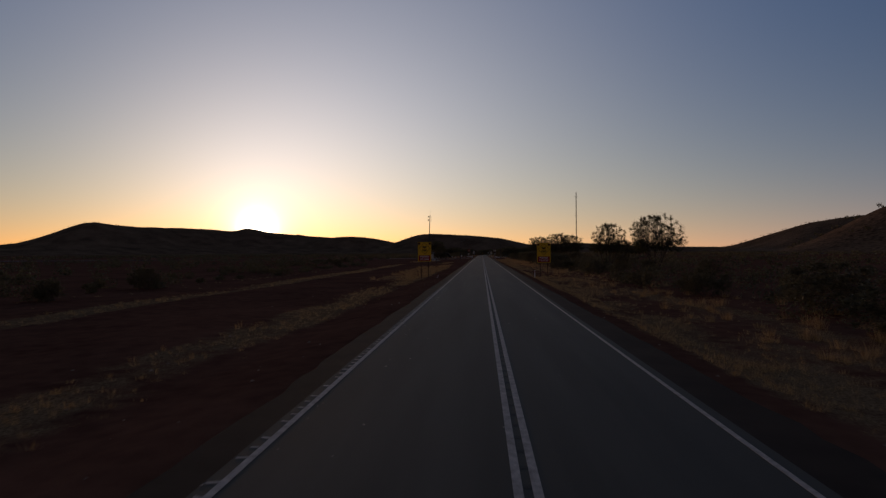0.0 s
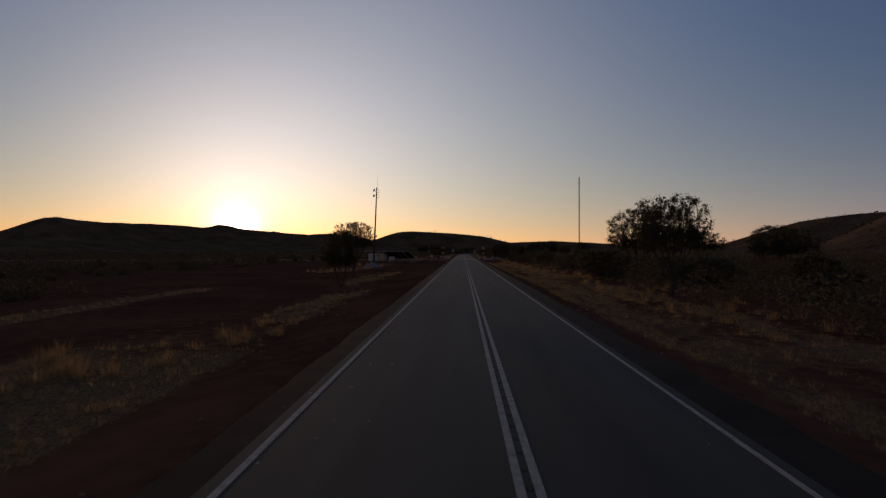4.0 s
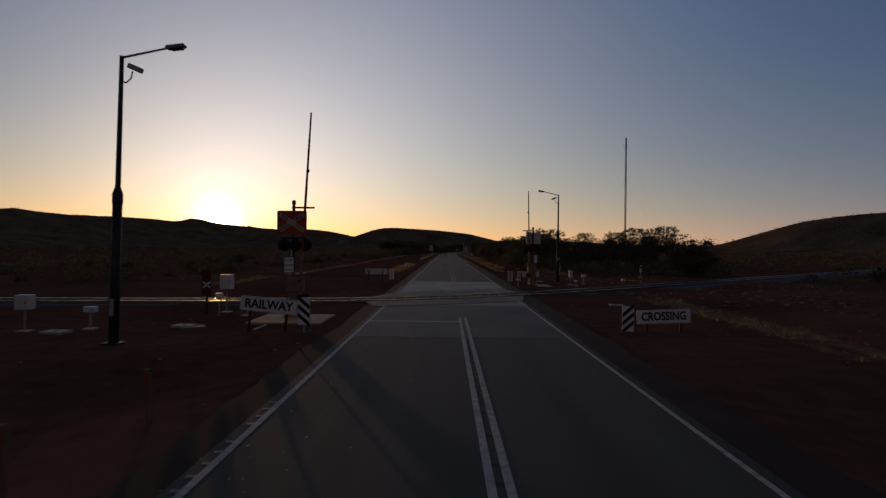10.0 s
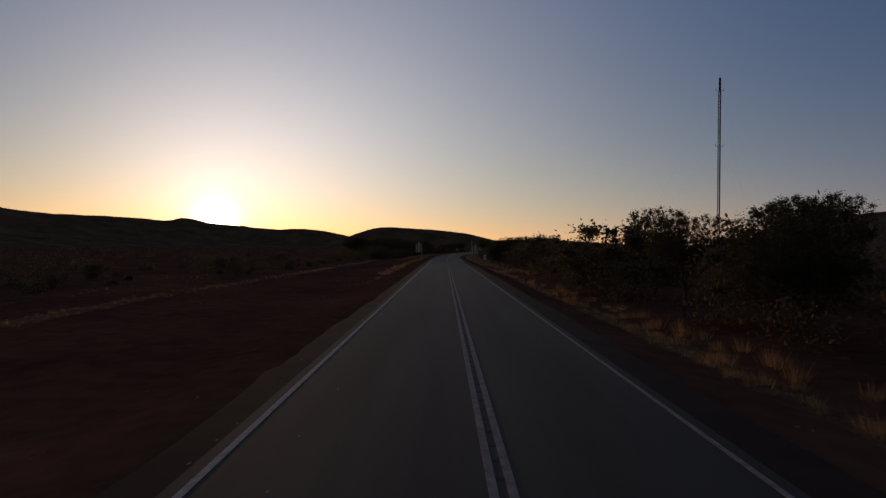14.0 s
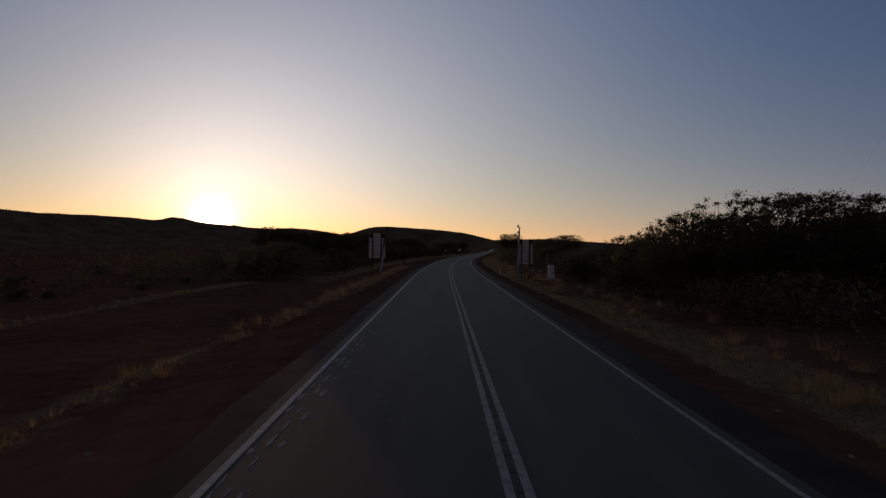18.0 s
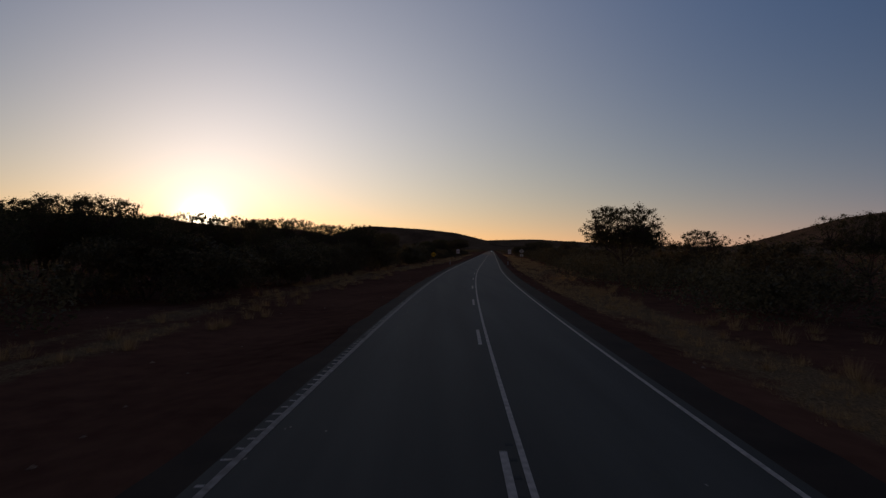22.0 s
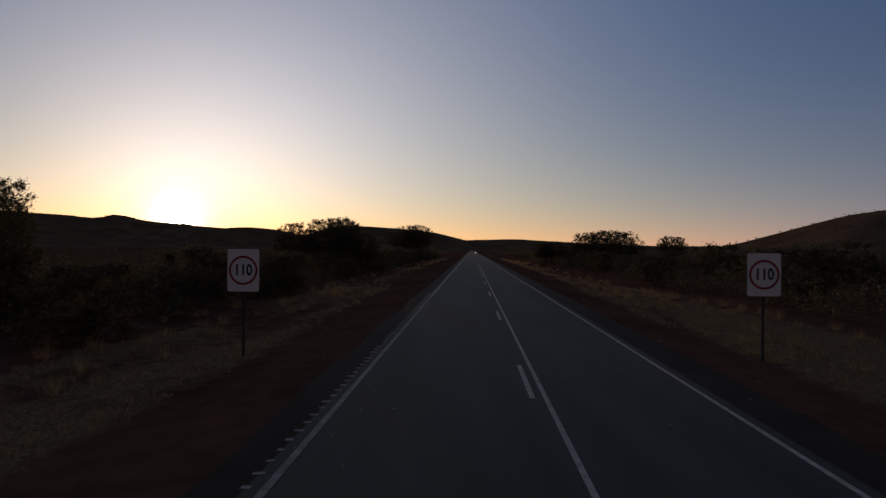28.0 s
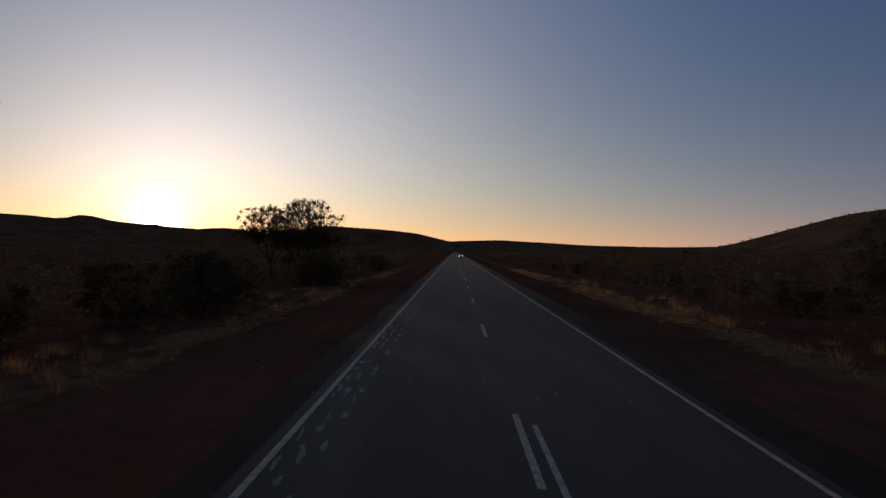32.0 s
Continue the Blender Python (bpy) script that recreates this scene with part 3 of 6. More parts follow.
# smeared pale stains inside the edge line
stains = Geo()
for s0, s1, lanes in ((33, 46, (-3.36, -3.2, -3.04)), (168, 200, (-3.3, -2.9)), (300, 330, (-2.7, -2.2, -1.7)), (440, 472, (-3.36, -3.2, -3.02)), (640, 700, (-3.35,)), (770, 838, (-3.34, -3.12, -2.86))):
    for k, c in enumerate(lanes):
        s = s0 + rng.random()
        while s < s1:
            w, l = rng.uniform(0.015, 0.052), rng.uniform(0.06, 0.30)
            if s0 == 770:
                w, l = 1.5 * w, 1.3 * l
            if s0 in (168, 300):
                w, l = 0.5 * w, 0.4 * l
            x, y, a = road_at(s, c + rng.uniform(-0.02, 0.02))
            ph = rng.uniform(0, 6)
            stains.slab([(x + w * math.cos(t) * (1 + 0.4 * math.sin(3 * t + ph)), y + l * math.sin(t) * (1 + 0.3 * math.cos(2 * t + ph))) for t in (0, 0.6, 1.2, 1.8, 2.4, 3.0, 3.6, 4.2, 4.8, 5.4)], 0.0005, 0.0035)
            s += 2.8 * l + rng.expovariate(3.0 - 0.8 * k) * (4 if s0 in (168, 300, 640) else 1)
tagged(new("road_stains", stains.mesh("road_stains", M_STAIN)), "pale smeared stains along the edge line", "stain", kind="stuff")


# ======================= hills =======================
def hill(name, crest, front, back, label, seed=0, foot=-2.0):
    """A ridge along crest points (x, y, z): it falls to the plain over front metres towards the road and back metres behind."""
    pts = []
    for (x0, y0, z0), (x1, y1, z1) in zip(crest, crest[1:]):
        n = max(2, int(math.hypot(x1 - x0, y1 - y0) / 30))
        for i in range(n):
            t = i / n
            t2 = t
            pts.append((x0 + (x1 - x0) * t, y0 + (y1 - y0) * t, z0 + (z1 - z0) * t2))
    pts.append(crest[-1])
    zs = np.array([p[2] for p in pts])
    k = np.ones(7) / 7
    sm = np.convolve(np.pad(zs, 3, mode="edge"), k, "valid")
    zs = 0.5 * zs + 0.5 * sm
    fall = [(-1.0, 0.0), (-0.8, 0.07), (-0.6, 0.22), (-0.42, 0.45), (-0.26, 0.72), (-0.12, 0.92), (0, 1.0), (0.15, 0.93), (0.4, 0.6), (0.7, 0.2), (1.0, 0.0)]
    vs = []
    for i, (x, y, _) in enumerate(pts):
        d = math.hypot(x, y - 400)
        ox, oy = x / d, (y - 400) / d
        for u, w in fall:
            r = u * (front if u < 0 else back)
            px, py = x + ox * r, y + oy * r
            rough = noise.fractal(Vector((px * 0.006, py * 0.006, seed)), 1.0, 2.0, 4)
            gully = noise.noise(Vector((px * 0.012, py * 0.004, seed + 5)))
            amp = zs[i] * (0.10 if abs(u) > 0.05 else 0.02)
            vs.append((px, py, foot + (zs[i] - foot) * w + (rough * 0.8 + gully * 0.7) * amp * min(1, 4 * w)))
    m = len(fall)
    fs = [(i * m + j, i * m + j + 1, (i + 1) * m + j + 1, (i + 1) * m + j) for i in range(len(pts) - 1) for j in range(m - 1)]
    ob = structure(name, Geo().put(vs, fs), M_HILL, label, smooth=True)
    crest_pts = [(vs[i * m + j]) for i in range(len(pts)) for j in (3, 4, 5, 6)]
    return crest_pts


def polar(az, el, d, eye=(0.0, 400.0)):
    """A crest point seen at a bearing and a height in degrees from d metres."""
    return (eye[0] + d * math.sin(radians(az)), eye[1] + d * math.cos(radians(az)), 2.8 + d * math.tan(radians(el)))


crest_points = []
# long ridge on the sunset side, with the knob beside the sun
crest_points += hill("hill_ridge", [polar(-62, 0.5, 3672), polar(-50, 0.6, 3774), polar(-45, 1.0, 3876), polar(-42, 2.1, 3927), polar(-40, 3.0, 3978), polar(-38.8, 3.12, 4029), polar(-37.3, 2.78, 4080), polar(-35, 2.66, 4182),
                                    polar(-31, 2.62, 4284), polar(-28.2, 2.48, 4335), polar(-26.8, 2.30, 4366), polar(-26.1, 2.36, 4376), polar(-25.3, 2.74, 4386), polar(-24.4, 2.66, 4386),
                                    polar(-23.3, 2.24, 4386), polar(-20, 1.98, 4386), polar(-17, 1.75, 4335), polar(-14, 1.45, 4284), polar(-10, 1.0, 4233), polar(-6, 0.8, 4182)], 900, 500,
                     "long dark scrubby ridge against the sunset", 1)
crest_points += hill("hill_low", [polar(-20.5, 0.9, 4140), polar(-18.0, 1.5, 4080), polar(-16.0, 1.78, 4056), polar(-14.3, 1.86, 4032), polar(-12.5, 1.72, 4008), polar(-10.8, 1.40, 3984), polar(-9.4, 1.08, 3960), polar(-7, 0.5, 3948)], 500, 400,
                     "low rounded brown hill in the distance", 2)
crest_points += hill("hill_dome", [polar(-11.5, 0.6, 3819), polar(-10.2, 0.95, 3794), polar(-9.0, 1.45, 3770), polar(-7.8, 1.90, 3745), polar(-6.6, 2.16, 3720), polar(-5.6, 2.20, 3720), polar(-4.4, 2.06, 3720), polar(-2.4, 1.98, 3720),
                                   polar(0, 1.86, 3720), polar(2.2, 1.58, 3745), polar(4.0, 1.18, 3782), polar(5.6, 0.74, 3819), polar(7.5, 0.35, 3844)], 520, 420,
                     "rounded brown hill straight behind the road", 3)
crest_points += hill("hill_far", [polar(1, 0.6, 4400), polar(6, 0.92, 4400), polar(10, 1.0, 4400), polar(13, 0.85, 4400), polar(18, 0.55, 4400), polar(24, 0.42, 4290), polar(31, 0.5, 4180), polar(38, 0.6, 4070)], 500, 300,
                     "low far ridge on the horizon", 4)
crest_points += hill("hill_slope", [(1010, 2640, 6), (1085, 2500, 28), (1150, 2370, 66), (1235, 2210, 111), (1330, 2080, 126), (1420, 1900, 130), (1540, 1700, 158), (1700, 1450, 175), (1850, 1100, 180), (1900, 700, 160), (1900, 300, 120)], 520, 500,
                     "bare brown hillside rising on the blue side of the sky", 5)
crest_points += hill("hill_spur", [(1180, 1800, 8), (1260, 1640, 46), (1330, 1480, 64), (1420, 1300, 60), (1480, 1100, 40), (1500, 900, 12)], 300, 300,
                     "low stony spur below the hillside", 6)

crest_points += hill("hill_knoll", [(470, 830, 10), (490, 790, 34), (515, 745, 62), (560, 660, 82), (610, 540, 88), (650, 400, 74), (650, 260, 30)], 230, 260,
                     "near stony hill with scrub on its crest", 7)

# ======================= railway =======================
def rail_y(x):
    c = min(max(x, -9.0), 14.0)
    return 288.75 + 0.55 * c + 0.020 * c * c - 0.0004 * c ** 3 + (0.55 + 0.040 * c - 0.0012 * c * c) * (x - c)


def rail_frame(x):
    e = 0.05
    d = Vector((2 * e, rail_y(x + e) - rail_y(x - e), 0)).normalized()
    return Vector((x, rail_y(x), 0)), d, Vector((-d.y, d.x, 0))


def along_rail(x0, x1, profile, every=3.0):
    """Sweeps a closed (across, up) profile along the railway."""
    n = max(2, int((x1 - x0) / every))
    k = len(profile)
    vs = []
    for i in range(n + 1):
        p, d, q = rail_frame(x0 + (x1 - x0) * i / n)
        vs += [p + q * a + Vector((0, 0, z)) for a, z in profile]
    fs = [(i * k + j, i * k + (j + 1) % k, (i + 1) * k + (j + 1) % k, (i + 1) * k + j) for i in range(n) for j in range(k)]
    fs += [tuple(range(k))[::-1], tuple(n * k + j for j in range(k))]
    return Geo().put(vs, fs)


for side in (-0.7525, 0.7525):
    prof = [(side - 0.07, -0.13), (side + 0.07, -0.13), (side + 0.06, -0.10), (side + 0.012, -0.08), (side + 0.012, 0.0), (side + 0.036, 0.012), (side + 0.036, 0.04), (side + 0.028, 0.05),
            (side - 0.028, 0.05), (side - 0.036, 0.04), (side - 0.036, 0.012), (side - 0.012, 0.0), (side - 0.012, -0.08), (side - 0.06, -0.10)]
    structure("rail", along_rail(-420, 420, prof), M_RAIL, "polished steel running rail of the railway")
for a, b in ((-420, -5.6), (5.2, 420)):
    structure("ballast_bed", along_rail(a, b, [(-2.6, -0.30), (2.6, -0.30), (1.75, -0.092), (-1.75, -0.092)]), M_BALLAST, "dark crushed stone ballast under the rails")
bed = structure("track_infill", along_rail(-5.6, 5.2, [(-0.69, -0.1), (0.69, -0.1), (0.69, 0.03), (-0.69, 0.03)], 1.0), M_SEAL, "dark rubbery infill between the rails at the crossing")
sleeper_mesh = Geo().box(0, 0, 0, 0.24, 2.5, 0.16, 0.025).mesh("sleeper", M_SLEEPER)
track = thing("sleepers", "weathered concrete sleepers under the railway", "railway sleepers")
for i in range(-75, 76):
    x = i * 0.62
    if -5.8 < x < 5.4:
        continue
    p, d, q = rail_frame(x)
    ob = new("sleeper", sleeper_mesh)
    ob.parent = track
    ob.matrix_basis = Matrix.Translation((p.x, p.y, -0.165)) @ Matrix.Rotation(math.atan2(d.y, d.x), 4, "Z")
# pale plates set in the infill
plate_mesh = Geo().box(0, 0, 0, 0.12, 0.09, 0.012, 0.003).mesh("fixing_plate", M_PAINT)
for i in range(12):
    p, d, q = rail_frame(-3.4 + 0.62 * i)
    ob = new("fixing_plate", plate_mesh)
    ob.parent = bed
    ob.matrix_world = Matrix.Translation((p.x, p.y, 0.036)) @ Matrix.Rotation(math.atan2(d.y, d.x), 4, "Z")


def crossing_panel(x0, x1, inner, outer, skew0, skew1):
    """One concrete panel beside the rails, between two places along them."""
    out = []
    for x, a, sk in ((x0, inner, 0), (x1, inner, 0), (x1, outer, skew1), (x0, outer, skew0)):
        p, d, q = rail_frame(x)
        w = p + q * a + d * sk
        out.append((w.x, w.y))
    return Geo().slab(out if inner < outer else out[::-1], -0.12, 0.028)


for inner, outer, ends, x0, x1 in ((-1.35, -3.8, (0.0, -2.2), -5.1, 3.46), (1.35, 3.85, (1.8, 0.9), -4.4, 5.0)):
    for i in range(3):
        a, b = x0 + (x1 - x0) * i / 3, x0 + (x1 - x0) * (i + 1) / 3
        structure("concrete_panel", crossing_panel(a + 0.012, b - 0.012, inner, outer, ends[0] if i == 0 else 0, ends[1] if i == 2 else 0), M_CONCRETE, "rust-stained concrete crossing panel beside the rail")
for side in (-1, 1):
    structure("track_infill", along_rail(-5.4 if side < 0 else -4.6, 3.9 if side < 0 else 5.3, [(side * 0.80, -0.1), (side * 1.34, -0.1), (side * 1.34, 0.022), (side * 0.80, 0.026)][::side], 1.0), M_SEAL, "dark rubbery strip between rail and panel")
# small potholes' dark lips at the panel edge
for x, y, r in ((-0.45, 283.0, 0.30), (-0.85, 293.35, 0.34), (0.8, 294.9, 0.22), (1.72, 295.15, 0.30)):
    structure("pothole_patch", Geo().slab([(x + r * math.cos(a) * (1 + 0.3 * math.sin(3 * a + x)), y + 0.5 * r * math.sin(a) * (1 + 0.25 * math.cos(2 * a + y))) for a in np.linspace(0, 2 * math.pi, 18, endpoint=False)], 0.0, 0.010), M_BLACK, "dark broken patch in the asphalt")


chips = Geo()
for _ in range(70):
    k = rng.random()
    x, y = -3.3 + 6.4 * k + rng.gauss(0, 0.15), 292.05 + 3.9 * k + abs(rng.gauss(0, 0.22))
    w, l = rng.uniform(0.05, 0.28), rng.uniform(0.03, 0.10)
    chips.slab([(x + w * math.cos(t) * rng.uniform(0.6, 1.2), y + (l * math.sin(t) + 0.4 * w * math.cos(t)) * rng.uniform(0.7, 1.2)) for t in (0, 0.8, 1.6, 2.4, 3.2, 4.0, 4.8, 5.6)], 0.0, 0.011)
for _ in range(60):
    k = rng.random()
    x, y = -3.78 + 0.2 * k + rng.gauss(0, 0.10), 291.8 + 5.0 * k ** 1.5
    w, l = rng.uniform(0.04, 0.14), rng.uniform(0.05, 0.16)
    chips.slab([(x + w * math.cos(t) * rng.uniform(0.6, 1.2), y + l * math.sin(t) * rng.uniform(0.7, 1.2)) for t in (0, 0.8, 1.6, 2.4, 3.2, 4.0, 4.8, 5.6)], 0.0, 0.013)
tagged(new("broken_surfacing", chips.mesh("broken_surfacing", M_CONCRETE_PALE)), "pale broken bits of surfacing beside the crossing panels", "debris", kind="stuff")

# ======================= roadside things =======================
def guide_post(at, turn=0.0, lean=(0, 0), h=1.0):
    t = thing("guide_post", "white plastic roadside guide post with a reflector", "guide post", at, turn, "guide posts", lean)
    part("post", Geo().plate([(-0.05, -0.2), (0.05, -0.2), (0.05, h - 0.03), (0.025, h), (-0.025, h), (-0.05, h - 0.03)], -0.012, 0.012), M_POSTPAINT, t)
    part("reflector", Geo().plate(rounded(0.06, 0.14, 0.02, 0, h - 0.2), -0.018, -0.012), M_REDREFLECT, t, "red reflector")
    return t


def post(parent, x, y, z0, z1, r=0.04, name="post", mat=None):
    return part(name, Geo().tube((x, y, z0), (x, y, z1), r, r, 12), mat or M_GALV, parent, smooth=False)


def prepare_sign(at, turn, label, h=2.48):
    """A large flashing advance warning sign: yellow board, black diamond and crossbuck, red panel."""
    w, z0 = 1.72, 1.57
    t = thing("advance_warning_sign", label, "road sign", at, turn, "prepare to stop signs")
    zc = z0 + h / 2
    board = part("board", Geo().plate(rounded(w, h, 0.09, 0, zc), -0.02, 0.02), M_YELLOW, t, "yellow reflective sign board")
    part("board_back", Geo().plate(rounded(w - 0.02, h - 0.02, 0.08, 0, zc), 0.021, 0.028), M_SIGNBACK, t, "bare aluminium back of the board")
    rim = Geo()
    for a, b in ((rounded(w, h, 0.09, 0, zc), rounded(w - 0.05, h - 0.05, 0.07, 0, zc)),):
        n = len(a)
        rim.put([(x, -0.024, z) for x, z in a] + [(x, -0.024, z) for x, z in b], [(i, (i + 1) % n, n + (i + 1) % n, n + i) for i in range(n)])
    part("border", rim, M_BLACK, board)
    zc2 = z0 + 1.66
    d = 0.74
    dia = Geo()
    o, i_ = [(0, d), (d, 0), (0, -d), (-d, 0)], [(0, d - 0.04), (d - 0.04, 0), (0, -d + 0.04), (-d + 0.04, 0)]
    dia.put([(x, -0.025, zc2 + z) for x, z in o] + [(x, -0.025, zc2 + z) for x, z in i_], [(k, (k + 1) % 4, 4 + (k + 1) % 4, 4 + k) for k in range(4)])
    part("diamond_outline", dia, M_BLACK, board)
    sym = Geo()
    for s in (-1, 1):
        sym.box(0, -0.027, zc2 + 0.16, 0.56, 0.006, 0.10, 0.002, Matrix.Rotation(radians(s * 27), 4, "Y"))
    sym.box(0, -0.027, zc2 - 0.14, 0.05, 0.006, 0.66, 0.002)
    sym.box(0, -0.027, zc2 - 0.24, 0.40, 0.006, 0.05, 0.002)
    for s in (-1, 1):
        a, b = ring_outline(0.13, 20, s * 0.19, zc2 - 0.24), ring_outline(0.075, 20, s * 0.19, zc2 - 0.24)
        sym.put([(x, -0.030, z) for x, z in a] + [(x, -0.030, z) for x, z in b], [(k, (k + 1) % 20, 20 + (k + 1) % 20, 20 + k) for k in range(20)])
    part("crossing_symbol", sym, M_BLACK, board, "black crossed boards and twin lamps symbol")
    part("red_panel", Geo().plate(rounded(1.46, 0.70, 0.03, 0, z0 + 0.44), -0.027, -0.021), M_RED, board, "red panel with white words")
    for text, z in (("PREPARE", z0 + 0.61), ("TO STOP", z0 + 0.28)):
        words(text, 0.28, M_SIGNWHITE, board, 0, -0.031, z, squeeze=0.98)
    for s in (-1, 1):
        lamp = part("flashing_lamp", Geo().box(s * 0.66, -0.06, z0 + h - 0.22, 0.24, 0.12, 0.26, 0.03), M_BLACK, t, "black housing of a flashing lamp")
        part("lens", Geo().lathe([(0.085, 0.0), (0.07, 0.03), (0.03, 0.045)], 14).moved(pose(s * 0.66, -0.12, z0 + h - 0.22, 90, 0, 0)), M_LENS, lamp)
    for k in range(6):
        part("back_panel", Geo().box(0, 0.034, z0 + (k + 0.5) * h / 6, w - 0.10, 0.014, h / 6 - 0.035, 0.004), M_SIGNBACK, t, "pale aluminium plank")
        # thin dark bar added to draw the dark gap between planks
        part("gap_bar", Geo().box(0, 0.040, z0 + k * h / 6 + (0.02 if k == 0 else 0), w - 0.12, 0.020, 0.026, 0.004), M_DARKSTEEL, t)
    for s in (-1, 1):
        part("lamp_case", Geo().box(s * 0.66, 0.075, z0 + h - 0.27, 0.30, 0.09, 0.46, 0.02), M_BLACK, t, "black case behind a flashing lamp")
    for s in (-0.46, 0.46):
        part("upright", Geo().box(s, 0.085, z0 + h / 2, 0.13, 0.07, h + 0.02, 0.012), M_RUST, t, "dark steel channel upright")
        post(t, s, 0.10, -0.7, z0 + 0.3, 0.05, "post", M_RUST)
    part("wiring_box", Geo().box(-0.12, 0.08, z0 + 0.28, 0.16, 0.07, 0.10, 0.012), M_GALV, t)
    part("cable", Geo().path([(-0.62, 0.05, z0 + 2.3), (-0.66, 0.06, z0 + 1.4), (-0.58, 0.07, z0 + 0.5), (-0.2, 0.09, z0 + 0.28)], 0.012, 6), M_BLACK, t)
    return t


prepare_sign((-7.46, 70.1, 0.14), 0, "yellow prepare to stop sign with red panel beside the road")
prepare_sign((7.36, 70.6, -0.08), -14, "yellow prepare to stop sign with red panel in dry grass")
prepare_sign((-7.58, 512.3, 0.17), 180, "bare aluminium back of a large road sign on two posts", 2.68)
prepare_sign((8.20, 512.7, -0.37), 198, "grey back of a large road sign before dark scrub", 2.68)
guide_post((5.80, 65.9, -0.12), h=0.85)
guide_post((-5.54, 65.1, -0.2), lean=(10, 24), h=0.45)
# broken stubs by the sign
for x, ln in ((-8.25, (0, -14)), (-7.9, (0, 0))):
    t = thing("broken_post", "short dark broken steel post stub in grass", "post stub", (x, 71.0, -0.35), 0, "post stubs", ln)
    part("stub", Geo().tube((0, 0, -0.2), (0, 0, 1.1), 0.03, 0.028, 8), M_RUST, t)


def lamp_post(at, turn, label, top=8.4, lean=0.0):
    """A steel lighting pole: thick lower part, arm to the road, lamp head and a surveillance camera."""
    t = thing("street_lamp", label, "street lamp", at, turn, "crossing lamps", (0, lean))
    part("base_plate", Geo().box(0, 0, 0.02, 0.5, 0.5, 0.05, 0.012), M_DARKSTEEL, t)
    part("lower_pole", Geo().tube((0, 0, 0), (0, 0, 4.3), 0.145, 0.135, 16), M_DARKSTEEL, t, "thick lower half of the pole", True)
    part("collar", Geo().lathe([(0.135, 4.2), (0.15, 4.25), (0.15, 4.5), (0.085, 4.7)], 16), M_DARKSTEEL, t)
    part("upper_pole", Geo().tube((0, 0, 4.4), (0, 0, top), 0.08, 0.06, 14), M_DARKSTEEL, t, "", True)
    part("arm", Geo().tube((0, 0, top - 0.05), (1.36, 0, top + 0.27), 0.035, 0.028, 10), M_DARKSTEEL, t)
    head = part("lamp_head", Geo().box(1.62, 0, top + 0.32, 0.60, 0.26, 0.12, 0.05, Matrix.Rotation(radians(-8), 4, "Y")), M_GALV, t, "flat grey lamp head, unlit")
    part("lamp_glass", Geo().box(1.66, 0, top + 0.25, 0.36, 0.20, 0.04, 0.012, Matrix.Rotation(radians(-8), 4, "Y")), M_GLASSDARK, head)
    cam = part("camera_bracket", Geo().path([(0, 0, top - 0.75), (0.16, 0, top - 0.80), (0.30, 0, top - 0.66), (0.34, 0, top - 0.45)], 0.022, 8), M_DARKSTEEL, t)
    part("surveillance_camera", Geo().box(0.42, 0, top - 0.36, 0.48, 0.14, 0.15, 0.03, Matrix.Rotation(radians(22), 4, "Y")), M_GALV, cam)
    part("access_door", Geo().box(0, -0.145, 1.1, 0.12, 0.03, 0.5, 0.008), M_GALV, t)
    return t


lamp_post((-10.47, 272.4, -0.1), 0, "tall steel street lamp with camera beside the railway", 8.65, 1.2)
lampr = lamp_post((9.95, 308.4, -0.1), 180, "tall steel street lamp leaning its arm over the road", 8.1)
t = thing("warning_post", "dark post with a small maroon warning plate", "warning post", (-10.95, 280.1, -0.10))
post(t, 0, 0, -0.2, 1.95, 0.05, mat=M_RUST)
wp = part("warning_plate", Geo().plate(rounded(0.40, 1.15, 0.04, 0, 1.38), -0.075, -0.055), M_MAROON, t, "small dark red warning plate with white mark")
for a in (-40, 40):
    part("mark", Geo().box(0.02, -0.079, 1.28, 0.40, 0.006, 0.07, 0.002, Matrix.Rotation(radians(a), 4, "Y")), M_SIGNWHITE, wp)
mark = Geo()
for s in (-1, 1):
    mark.box(0, 0.185, 2.08, 0.26, 0.006, 0.06, 0.002, Matrix.Rotation(radians(45 * s), 4, "Y"))
part("warning_mark", mark, M_SIGNWHITE, lampr)


